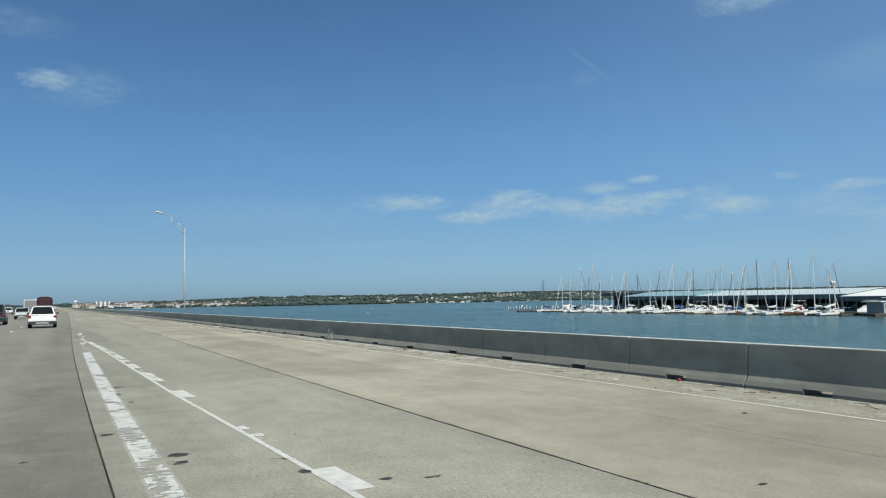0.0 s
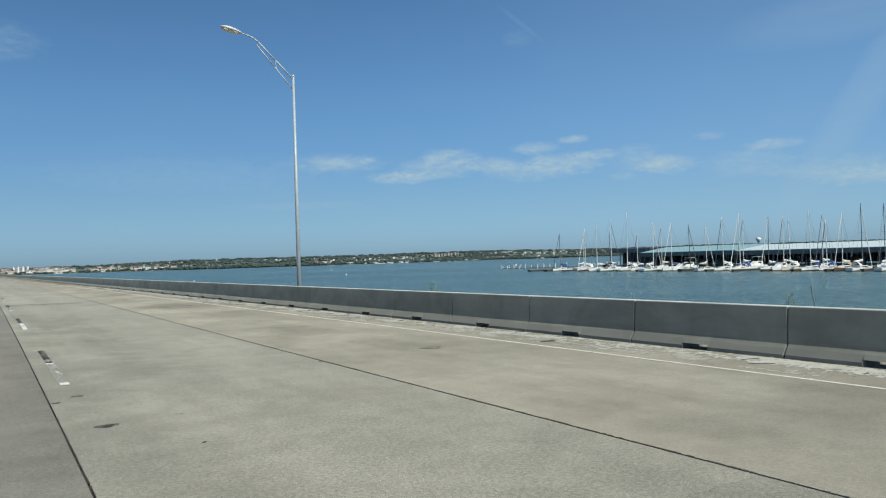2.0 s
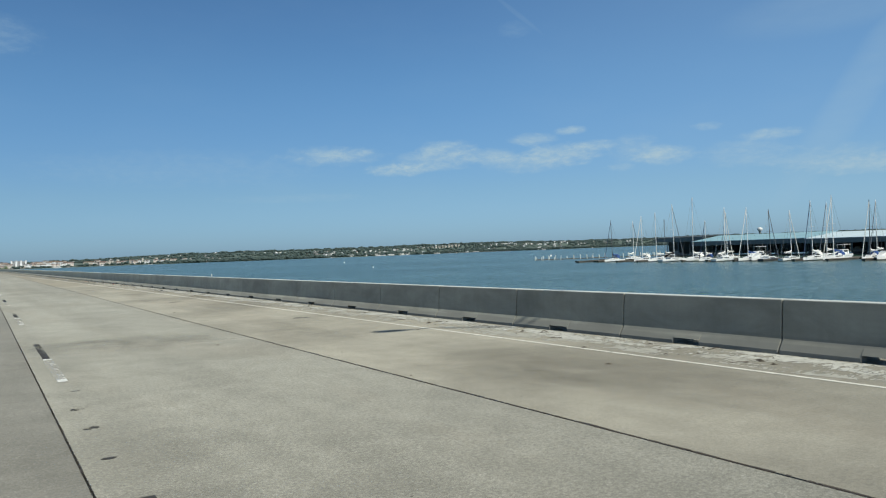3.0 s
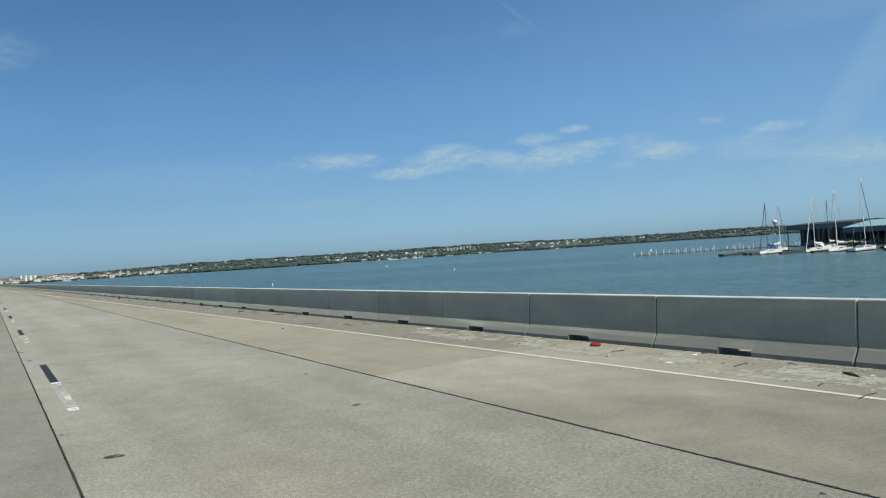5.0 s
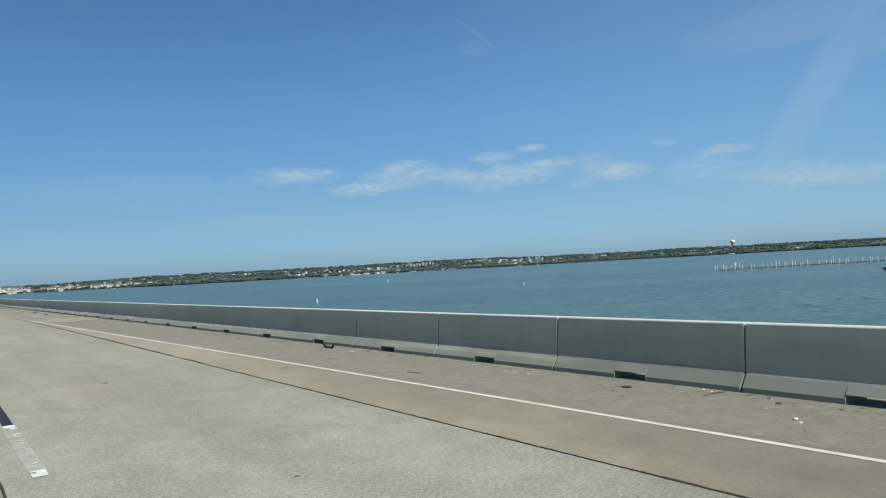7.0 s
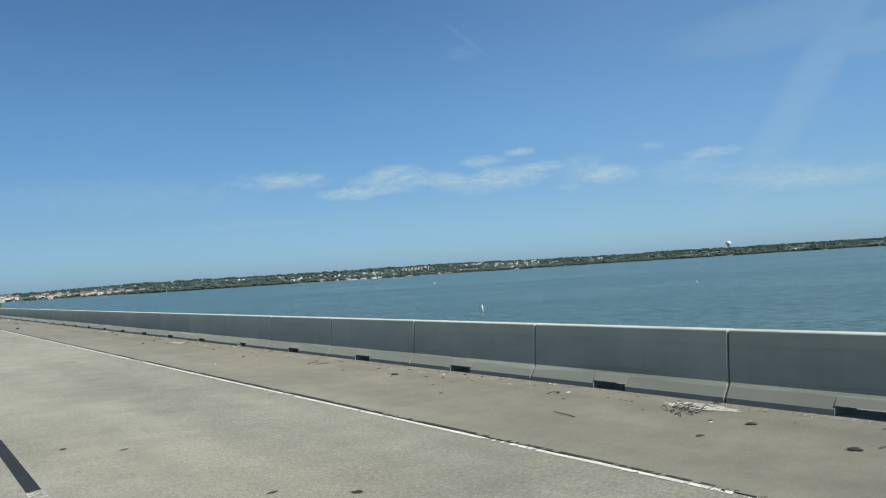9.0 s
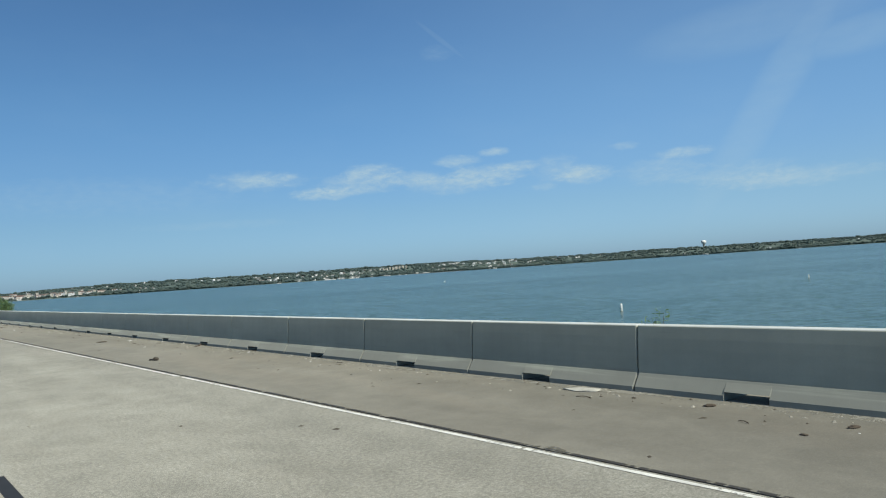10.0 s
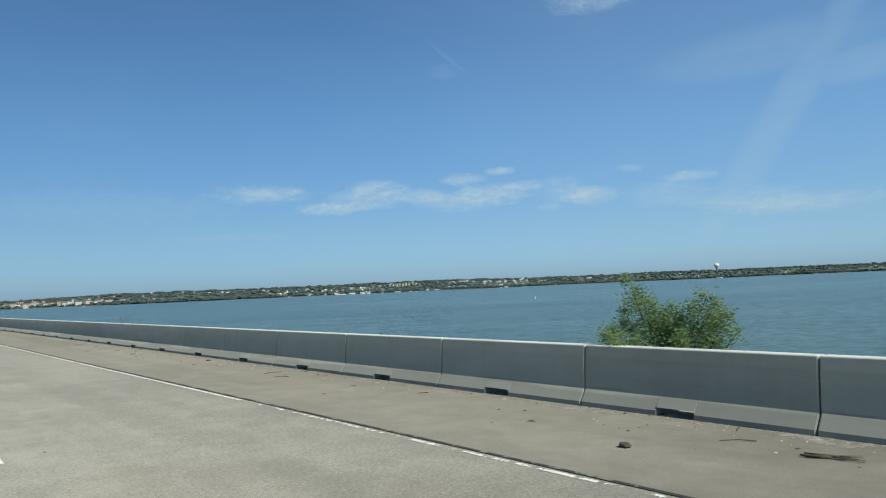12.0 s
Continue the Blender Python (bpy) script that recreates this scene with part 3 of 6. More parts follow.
# ---- road, barrier ----
def build_road():
    road = thing("road", "pale worn concrete highway with sealed joints", "road", kind="structure")
    bed = B()
    strip(bed, lambda y: lane_joint(y) - 16.0, lambda y: 0.05, -70, 430, -0.035, 5.0, 0.35)
    part("deck_edge", strip(B(), lambda y: 0.06, lambda y: 0.95, -70, 430, -0.006, 10.0, 0.3), M_SIDE, road)
    part("joint_bed", bed, M_SEAL, road, "dark sealant between the slabs")
    g, gs = 0.009, 0.015
    lanes = ((-16.0, -10.95, M_OWN), (-10.95, -7.3, M_OWN), (-7.3, -3.65, M_OWN), (-3.65, 0.0, M_OWN), (0.0, None, M_LANE))
    cuts = {3: (-70, -28, 4, 34, 62, 88, 119, 152, 184, 213, 246, 279, 312, 345, 388, 430),
            4: (-70, -20, 16.7, 52, 88.6, 121, 151, 186, 215, 246.03, 277, 309, 341, 385, 430)}
    usual = (-70, -34, -2, 30, 61, 92, 124, 155, 188, 220, 252, 284, 317, 350, 390, 430)
    for i, (a, b, mat) in enumerate(lanes):
        ys = cuts.get(i, usual)
        for y0, y1 in zip(ys, ys[1:]):
            bm = strip(B(), lambda y: lane_joint(y) + a + g, lambda y: (side_joint(y) - gs) if b is None else (lane_joint(y) + b - g), y0 + 0.006, y1 - 0.006, 0.0, 2.0, 0.03)
            part("slab", bm, M_GREY if mat is M_LANE and y0 > 240 else mat, road)
    # the outer slabs, from the side lane's joint to the barrier; brown past the joint at 133 m
    ys = (-70, -20, 16.7, 44, 72.0, 102, 133.0, 160, 190, 218, 246.03, 276, 306, 338, 384, 430)
    for y0, y1 in zip(ys, ys[1:]):
        mat = M_SIDE if y0 < 130 else (M_BROWN if y0 < 210 else M_DUN)
        if y1 < 45:
            mat = M_TAN
            part("slab", strip(B(), lambda y: side_joint(y) + gs, lambda y: side_joint(y) + 2.72 - 0.004, y0 + 0.006, y1 - 0.006, 0, 2.0, 0.03), mat, road)
            part("slab", strip(B(), lambda y: side_joint(y) + 2.72 + 0.004, lambda y: 0.02, y0 + 0.006, y1 - 0.006, 0, 2.0, 0.03), mat, road)
        else:
            part("slab", strip(B(), lambda y: side_joint(y) + gs, lambda y: 0.02, y0 + 0.006, y1 - 0.006, 0, 2.0, 0.03), mat, road)
    part("far_roadway", strip(B(), lambda y: lane_joint(y) - 16.0, lambda y: 0.75, 430, 3250, 0.0, 100, 0.6), M_SIDE, road)
    part("near_roadway", strip(B(), lambda y: lane_joint(y) - 16.0, lambda y: 0.75, -300, -70, 0.0, 60, 0.6), M_SIDE, road)
    bank = B()
    for sgn, x0 in ((1, 0.75), (-1, -27.0)):
        rows = []
        y = -300
        while y <= 3250:
            rows.append([bank.verts.new((x0 - sgn * 0.3, y, -0.25)), bank.verts.new((x0 + sgn * 1.8, y, -0.32)), bank.verts.new((x0 + sgn * 13, y, water_z(x0, y) - 1.2))])
            y += 50
        for a, b in zip(rows, rows[1:]):
            for i in range(2):
                bank.faces.new((a[i], a[i + 1], b[i + 1], b[i]))
    bmesh.ops.recalc_face_normals(bank, faces=bank.faces)
    tagged(part("embankment", bank, M_EARTH), "pale gravel causeway bank sloping down to the lake", "embankment", kind="structure")


UPPER = [(0.090, 0.190), (0.104, 0.214), (0.1085, 0.30), (0.1150, 0.40), (0.1235, 0.51), (0.1345, 0.63), (0.150, 0.763), (0.160, 0.775), (0.320, 0.775), (0.332, 0.763), (0.395, 0.26)]     # the face over the foot, hollowed slightly, and the cap
PROFILE = [(0.0, 0.0), (0.003, 0.060), *UPPER, (0.52, 0.078), (0.52, 0.0)]
NOTCH = [(0.014, 0.096), *UPPER, (0.46, 0.20), (0.45, 0.165), (0.05, 0.104)]


def barrier_mesh():
    """One barrier length, with worn ends and a drain slot through its foot."""
    bm = B()
    def inset(pts, k):
        cx, cz = 0.26, 0.36
        return [(cx + (x - cx) * (1 - k), cz + (z - cz) * (1 - k * 0.5) if z > 0 else 0.0) for x, z in pts]
    e = 0.009
    L = STEP - e
    def ring(pts, y):
        return [(x, y, z) for x, z in pts]
    loft(bm, [ring(inset(PROFILE, 0.05), e), ring(PROFILE, e + 0.012), ring(PROFILE, 1.37)])
    loft(bm, [ring(NOTCH, 1.37), ring(NOTCH, 1.88)])
    loft(bm, [ring(PROFILE, 1.88), ring(PROFILE, L - 0.012), ring(inset(PROFILE, 0.05), L)])
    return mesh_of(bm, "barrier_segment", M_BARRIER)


def build_barrier():
    bar = thing("barrier", "grey concrete safety barrier with drain slots along its foot", "barrier", kind="structure")
    me = barrier_mesh()
    k0, k1 = -12, 145
    for k in range(k0, k1):
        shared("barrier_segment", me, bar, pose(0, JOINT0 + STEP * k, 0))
    far = B()
    for y0, y1 in ((JOINT0 + STEP * k1, 3250), (-300, JOINT0 + STEP * k0)):
        loft(far, [[(x, y0, z) for x, z in PROFILE], [(x, y1, z) for x, z in PROFILE]])
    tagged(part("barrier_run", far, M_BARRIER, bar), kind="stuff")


def build_markings():
    wear = thing("lane_markings", "worn white lane dashes and edge line on concrete", "road marking", kind="structure")
    z = 0.004
    lj = lane_joint
    part("edge_line", strip(B(), lambda y: edge_line(y) - 0.038, lambda y: edge_line(y) + 0.038, -70, 212, z), M_EDGE, wear, "dirty white edge line")
    part("edge_line", strip(B(), lambda y: edge_line(y) - 0.032 + 0.010 * noise.noise(Vector((2, y * 1.7, 0))), lambda y: edge_line(y) + 0.024 + 0.012 * noise.noise(Vector((9, y * 2.3, 0))), 212, 285, z, 0.25), M_RAGGED, wear, "ragged white edge line")
    part("edge_line", strip(B(), lambda y: edge_line(y) - 0.034, lambda y: edge_line(y) + 0.024 + 0.014 * noise.noise(Vector((9, y * 2.3, 0))), 285, 319, z, 0.25), M_FLAKED, wear, "flaked white edge line")
    part("edge_line", strip(B(), lambda y: edge_line(y) - 0.032, lambda y: edge_line(y) + 0.024 + 0.012 * noise.noise(Vector((9, y * 2.3, 0))), 319, 430, z, 0.25), M_RAGGED, wear, "ragged white edge line")
    y = 121.7 - 12.19 * 5
    while y < 420:
        part("dash", strip(B(), lambda v: lj(v) + 0.235, lambda v: lj(v) + 0.38, y, y + 3.0, z), M_GHOST if y > 130 else M_TRACE, wear, "scraped white dash")
        part("dash_end", strip(B(), lambda v: lj(v) + 0.245, lambda v: lj(v) + 0.37, y - 0.05, y + 0.22, z + 0.002), M_WHITE, wear)
        part("dash_end", strip(B(), lambda v: lj(v) + 0.245, lambda v: lj(v) + 0.37, y + 2.82, y + 3.0, z + 0.002), M_WHITE, wear)
        whole = 72 < y < 74          # one dash has kept its paint
        part("dash_rest", strip(B(), lambda v: lj(v) + (0.26 if whole else 0.30), lambda v: lj(v) + 0.375, y + 0.22, y + 2.82, z + 0.002), M_WHITE if whole else M_WORN, wear)
        if y > 50:
            part("dark_dash", strip(B(), lambda v: lj(v) + 0.25, lambda v: lj(v) + 0.365, y + 3.05, y + (5.5 if y < 62 else 5.95), z), M_TAR if y < 100 else M_BLACK, wear, "black contrast dash")
        y += 12.19
    def torn(line, amp, seed):
        return lambda v: line(v) + amp * (noise.noise(Vector((seed, v * 6.0, 0))) + 0.7 * noise.noise(Vector((seed + 3.7, v * 17.0, 0))))
    # the entrance gore: a broad bar beside the joint, and a slanting line that meets it
    part("gore_bar", strip(B(), torn(lambda v: lj(v) + 0.30, 0.020, 1.0), torn(lambda v: lj(v) + 0.55, 0.035, 6.0), -6, 30.1, z + 0.002, 0.04), M_BAR, wear, "broad flaking white bar")
    part("gore_ghost", strip(B(), lambda v: lj(v) + 0.27, lambda v: lj(v) + 0.58, -40, 30.1, z), M_GHOST, wear, "faint worn paint under the bar")
    part("gore_bar", strip(B(), torn(lambda v: lj(v) + 0.34, 0.02, 2.0), torn(lambda v: lj(v) + 0.50, 0.03, 8.0), 30.2, 35.9, z, 0.05), M_TRACE2, wear)
    part("gore_bar", strip(B(), torn(lambda v: lj(v) + 0.32, 0.03, 4.0), torn(lambda v: lj(v) + 0.56, 0.05, 9.0), 36.1, 37.9, z + 0.002, 0.04), M_BAR, wear)
    part("gore_bar", strip(B(), torn(lambda v: lj(v) + 0.34, 0.03, 5.0), torn(lambda v: lj(v) + 0.47, 0.05, 3.0), 34.6, 35.7, z + 0.002, 0.04), M_FLAKED, wear)
    part("gore_bar", strip(B(), torn(lambda v: lj(v) + 0.33, 0.03, 2.5), torn(lambda v: lj(v) + 0.55, 0.05, 6.5), 47.6, 51.2, z + 0.002, 0.04), M_WHITE, wear)
    part("gore_bar", strip(B(), torn(lambda v: lj(v) + 0.34, 0.03, 3.5), torn(lambda v: lj(v) + 0.50, 0.06, 4.5), 46.0, 47.5, z + 0.002, 0.04), M_FLAKED, wear)
    part("gore_bar", strip(B(), torn(lambda v: lj(v) + 0.36, 0.03, 8.5), torn(lambda v: lj(v) + 0.60, 0.05, 1.5), 44.2, 45.5, z + 0.002, 0.04), M_FLAKED, wear)
    part("gore_bar", strip(B(), torn(lambda v: lj(v) + 0.40, 0.03, 6.0), torn(lambda v: lj(v) + 0.58, 0.05, 2.0), 41.6, 44.0, z + 0.002, 0.04), M_TRACE2, wear)
    part("gore_ghost", strip(B(), lambda v: lj(v) + 0.35, lambda v: lj(v) + 0.52, 46.5, 50.4, z), M_GHOST, wear, "faint worn paint")
    slant = curve_of((-40, -7.2), (6.2, -8.46), (15, -8.75), (25, -8.93), (30.4, -9.02), (37.7, -9.24), (42.5, -9.38))
    part("gore_line", strip(B(), torn(lambda v: slant(v) - 0.036, 0.006, 1.5), torn(lambda v: slant(v) + 0.036, 0.010, 7.5), -6, 42.5, z, 0.05), M_SOLID, wear)
    for y0, y1, w_, mat in ((6.55, 7.55, 0.24, M_SOLID), (9.3, 9.9, 0.16, M_FLAKED), (10.3, 10.6, 0.12, M_BAR), (14.3, 15.5, 0.24, M_SOLID), (17.5, 23.2, 0.20, M_FLAKED),
                            (24.0, 33.5, 0.22, M_BAR), (33.5, 38.4, 0.17, M_WHITE), (-3, -1, 0.25, M_WHITE)):
        part("gore_patch", strip(B(), lambda v: slant(v) + 0.034, torn(lambda v: slant(v) + 0.02 + w_, 0.004 if mat is M_SOLID else 0.030, y0), y0, y1, z, 0.05), mat, wear)
    # left lane line
    y = 45.2
    while y < 420:
        part("dash", strip(B(), lambda v: lj(v) - 3.66, lambda v: lj(v) - 3.54, y, y + 3.0, z), M_WHITE, wear)
        y += 12.19
    part("joint_dirt", strip(B(), lambda v: side_joint(v) - 0.018 + 0.016 * noise.noise(Vector((1, v * 3.1, 0))), lambda v: side_joint(v) + 0.019 + 0.018 * noise.noise(Vector((5, v * 2.7, 0))), -10, 190, z, 0.2), M_CRUMB, wear, "crumbled dark filler along the joint")
    part("joint_dirt", strip(B(), lambda v: lj(v) - 0.010 + 0.008 * noise.noise(Vector((3, v * 3.1, 0))), lambda v: lj(v) + 0.012 + 0.010 * noise.noise(Vector((7, v * 2.7, 0))), -10, 300, z, 0.2), M_CRUMB, wear, "crumbled dark filler along the joint")
    part("joint_dirt", strip(B(), lambda v: side_joint(v) - 0.004, lambda v: side_joint(v) + 0.05, 190, 430, z), M_TAR, wear, "dark dirt along the joint beside the edge line")


build_road()
build_barrier()
build_markings()


# ---- light pole ----
def build_light_pole():
    t = thing("street_lamp", "tall galvanised highway lamp post with a trussed arm", "street lamp", at=pose(0.79, 76.3, 0))
    part("pole", rod(B(), (0, 0, -0.4), (0, 0, 8.94), 0.090, 0.046, 16), M_GALV, t, smooth=True)
    part("base_plate", box(B(), -0.18, 0.18, -0.18, 0.18, -0.45, -0.36, 0.01), M_GALV, t)
    part("cap", rod(B(), (0, 0, 8.94), (0, 0, 9.02), 0.066, 0.03, 12), M_GALV, t)
    top = [(0.0, 0, 8.84), (-0.70, 0, 9.50), (-1.36, 0, 10.12), (-1.52, 0, 10.23), (-1.68, 0, 10.30), (-1.86, 0, 10.35), (-2.04, 0, 10.38)]
    part("arm", tube(B(), top, 0.034, 0.028), M_GALV, t, smooth=True)
    part("strut", tube(B(), [(0.0, 0, 8.42), (-0.75, 0, 9.24), (-1.44, 0, 10.02)], 0.024), M_GALV, t, smooth=True)
    part("spacer", rod(B(), (-0.72, 0, 9.51), (-0.66, 0, 9.15), 0.014), M_GALV, t)
    head = B()
    rings = []
    for u, wd, h in ((0, 0.05, 0.06), (0.08, 0.11, 0.11), (0.26, 0.17, 0.17), (0.50, 0.19, 0.19), (0.68, 0.16, 0.15), (0.80, 0.06, 0.06)):
        rings.append([(-2.00 - u, wd * math.cos(a), 10.375 + 0.19 * u + h * (0.55 * math.sin(a) if math.sin(a) > 0 else 0.35 * math.sin(a)))
                      for a in (2 * math.pi * i / 14 for i in range(14))])
    loft(head, rings)
    lum = part("luminaire", head, M_LUM, t, "grey cobra-head luminaire", True)
    lens = part("lens", box(B(), -0.26, 0.26, -0.12, 0.12, -0.02, 0.02, 0.015), M_LENS, lum)
    lens.matrix_basis = pose(-2.46, 0, 10.405, 0, 10.7, 0)


build_light_pole()


# ---- marina ----
M_HULLS = [plain("white_gelcoat", (0.80, 0.81, 0.82), 0.3, vary=0.08), plain("navy_hull", (0.020, 0.030, 0.070), 0.3),
           plain("cream_hull", (0.62, 0.55, 0.43), 0.35), plain("brown_hull", (0.14, 0.075, 0.045), 0.4)]
M_DECK = plain("boat_deck", (0.72, 0.73, 0.73), 0.5, vary=0.12)
# dark colours that paint the shade low on the hulls
M_LOW_SHADE = [plain("black_low_hull_shade", (0.020, 0.022, 0.026), 0.5), plain("blue_low_hull_shade", (0.022, 0.045, 0.085), 0.5), plain("grey_low_hull_shade", (0.075, 0.080, 0.085), 0.5)]
M_ALU = plain("white_spar", (0.82, 0.83, 0.83), 0.35)
M_SPAR2 = plain("dark_spar", (0.16, 0.165, 0.17), 0.4, 0.3)
M_WIRE = plain("rigging_wire", (0.20, 0.21, 0.22), 0.4, 0.6)
M_CANVAS = [plain("blue_canvas", (0.020, 0.065, 0.22), 0.85), plain("tan_canvas", (0.46, 0.36, 0.24), 0.85),
            plain("white_canvas", (0.72, 0.72, 0.70), 0.85), plain("green_canvas", (0.015, 0.085, 0.055), 0.85),
            plain("burgundy_canvas", (0.16, 0.022, 0.030), 0.85), plain("black_canvas", (0.025, 0.025, 0.028), 0.85)]
M_NAVY = plain("navy_sail_cloth", (0.025, 0.045, 0.10), 0.85)
M_SLATE = plain("slate_sail_cloth", (0.13, 0.15, 0.18), 0.85)
M_PORT = glass_dark("dark_glass")
M_TIMBER = plain("weathered_dock_timber", (0.115, 0.105, 0.092), 0.9, vary=0.3, scale=2.0)
M_FLOAT = plain("dock_float", (0.075, 0.075, 0.075), 0.8)
M_PILE = plain("white_pile", (0.74, 0.75, 0.74), 0.5)
M_ROOFS = {"teal": plain("teal_metal_roof", (0.27, 0.45, 0.52), 0.65, 0.0, 0.1, 0.4), "pale": plain("pale_metal_roof", (0.58, 0.69, 0.74), 0.65, 0.0, 0.1, 0.4),
           "white": plain("white_metal_roof", (0.90, 0.91, 0.90), 0.6, 0.0, 0.06, 0.4), "dark": plain("dark_roof", (0.050, 0.062, 0.065), 0.7)}
M_STEEL = plain("rusty_grey_steel", (0.15, 0.175, 0.19), 0.6, 0.2)
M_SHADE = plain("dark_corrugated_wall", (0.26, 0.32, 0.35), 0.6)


def hull_ring(u, L, beam, free):
    """Section of a sailing hull at u from stern (0) to bow (1)."""
    w_ = beam / 2 * (0.62 + 0.38 * math.sin(min(u / 0.45, 1) * math.pi / 2)) * (1 - max(0, (u - 0.45) / 0.55) ** 2.1) + 0.03
    sheer = free * (0.92 + 0.30 * u * u)
    rock = -0.35 * math.sin(math.pi * min(max(u, 0.02), 0.98)) - 0.12
    y = -L / 2 + L * u
    return [(-w_, y, sheer), (-w_ * 0.97, y, sheer * 0.55), (-w_ * 0.80, y, 0.05), (-w_ * 0.35, y, rock), (w_ * 0.35, y, rock),
            (w_ * 0.80, y, 0.05), (w_ * 0.97, y, sheer * 0.55), (w_, y, sheer)]


def shade_skin(L, beam, free, us):
    """A dark skin for the shade low on a hull, a hand over the waterline, standing a little proud of it."""
    bm = B()
    rings = []
    for u in us:
        r = hull_ring(u, L, beam, free)
        y = r[0][1] + (0.012 if u > 0.5 else -0.012)
        lo, mid = r[2], r[1]
        f = 0.42
        hi = (lo[0] + (mid[0] - lo[0]) * f, y, lo[2] + (mid[2] - lo[2]) * f)
        rings.append([(hi[0] - 0.012, y, hi[2]), (lo[0] - 0.012, y, lo[2]), (r[3][0], y, r[3][2] - 0.012), (r[4][0], y, r[4][2] - 0.012), (-lo[0] + 0.012, y, lo[2]), (-hi[0] + 0.012, y, hi[2])])
    return loft(bm, rings)


stanchion_mesh = mesh_of(rod(B(), (0, 0, 0), (0, 0, 0.62), 0.015, None, 4), "stanchion", M_ALU)


def sailboat(at, L, mast_h, hull_mat, canvas, spar, cover_mat, dodger=True, jib=True, bimini=False, label="", jib_mat=None):
    beam, free = L * 0.27, 0.30 + L * 0.045
    t = thing("sailboat", label, "sailboat", group="sailboats at the dock", at=at)
    us = [0.0, 0.1, 0.25, 0.4, 0.55, 0.7, 0.82, 0.92, 1.0]
    hull = part("hull", loft(B(), [hull_ring(u, L, beam, free) for u in us]), hull_mat, t)
    part("low_hull_shade", shade_skin(L, beam, free, us), M_LOW_SHADE[int(L * 10) % 3], hull, "dark band for the shade along the waterline")
    dk = B()
    loft(dk, [[(p[0] * 0.97, p[1], p[2] + dz) for p, dz in ((hull_ring(u, L, beam, free)[0], 0.015), (hull_ring(u, L, beam, free)[0], 0.06),
                                                           (hull_ring(u, L, beam, free)[7], 0.06), (hull_ring(u, L, beam, free)[7], 0.015))] for u in us[:-1]])
    part("deck", dk, M_DECK, t)
    cab = B()
    loft(cab, [[(-w_, y, free * 0.98), (-w_ * 0.86, y, free + h), (w_ * 0.86, y, free + h), (w_, y, free * 0.98)]
               for y, w_, h in ((-L * 0.17, beam * 0.34, 0.46), (L * 0.05, beam * 0.36, 0.48), (L * 0.20, beam * 0.28, 0.36), (L * 0.27, beam * 0.2, 0.1))])
    cabin = part("cabin", cab, M_DECK, t)
    for s in (-1, 1):
        win = B()
        x = s * beam * 0.345
        box(win, x - 0.02, x + 0.02, -L * 0.12, L * 0.14, free + 0.12, free + 0.30)
        part("port_light", win, M_PORT, cabin)
    my = L * 0.08
    part("mast", rod(B(), (0, my, free + 0.3), (0, my, mast_h), 0.095, 0.072, 8), spar, t)
    part("spreader", rod(B(), (-0.75, my, mast_h * 0.56), (0.75, my, mast_h * 0.56), 0.03, None, 6), spar, t)
    bz = free + 1.15
    part("boom", rod(B(), (0, my - 0.1, bz), (0, my - L * 0.36, bz + 0.12), 0.06, None, 7), spar, t)
    sail = B()
    rings = []
    for i in range(7):
        u = i / 6
        r = (0.10 + 0.20 * (1 - u)) * (1 + 0.15 * math.sin(i * 2.1))
        rings.append([(r * 0.75 * math.cos(a), my - 0.12 - (L * 0.35) * u, bz + 0.14 + 0.12 * u + r * math.sin(a) + (0.30 * (1 - u) ** 3))
                      for a in (2 * math.pi * j / 8 for j in range(8))])
    part("sail_cover", loft(sail, rings), cover_mat, t, "furled mainsail under its cover", True)
    bow, stern = (0, L * 0.49, free * 1.2), (0, -L * 0.49, free)
    part("backstay", rod(B(), stern, (0, my, mast_h), 0.018, None, 4), M_WIRE, t)
    if jib and jib_mat:
        fj = B()
        a_, b_ = Vector(bow), Vector((0, my, mast_h * 0.97))
        tube(fj, [a_, a_.lerp(b_, 0.06), a_.lerp(b_, 0.5), a_.lerp(b_, 0.96), b_], 0.085, 0.05, 6)
        part("furled_jib", fj, jib_mat, t, "jib rolled on its forestay")
    else:
        part("forestay", rod(B(), bow, (0, my, mast_h), 0.018, None, 4), M_WIRE, t)
    for s in (-1, 1):
        part("shroud", tube(B(), [(s * beam * 0.47, my, free), (s * 0.75, my, mast_h * 0.56), (0, my, mast_h * 0.97)], 0.014, None, 4), M_WIRE, t)
        for v in (-0.42, -0.2, 0.0, 0.2, 0.38):
            w_ = abs(hull_ring(0.5 + v, L, beam, free)[0][0]) * 0.95
            shared("stanchion", stanchion_mesh, t, pose(s * w_, v * L, free))
    if dodger:
        d = B()
        loft(d, [[(beam * 0.36 * math.cos(a), -L * (0.17 + dy), free + 0.45 + 0.85 * k * math.sin(a)) for a in (math.pi * j / 8 for j in range(9))]
                 for dy, k in ((-0.07, 0.55), (0.0, 1.0), (0.05, 1.0))], close=False, caps=False)
        bmesh.ops.solidify(d, geom=d.faces[:], thickness=0.03)
        part("dodger", d, canvas, t, "canvas spray hood")
    if bimini:
        d = B()
        box(d, -beam * 0.40, beam * 0.40, -L * 0.44, -L * 0.20, free + 1.85, free + 1.93, 0.03)
        top = part("bimini", d, canvas, t, "canvas sun awning over the cockpit")
        legs = B()
        for sx in (-1, 1):
            for yy in (-0.42, -0.22):
                rod(legs, (sx * beam * 0.38, yy * L, free), (sx * beam * 0.38, yy * L, free + 1.88), 0.016, None, 5)
        part("awning_frame", legs, M_ALU, top, kind="stuff")
    return t


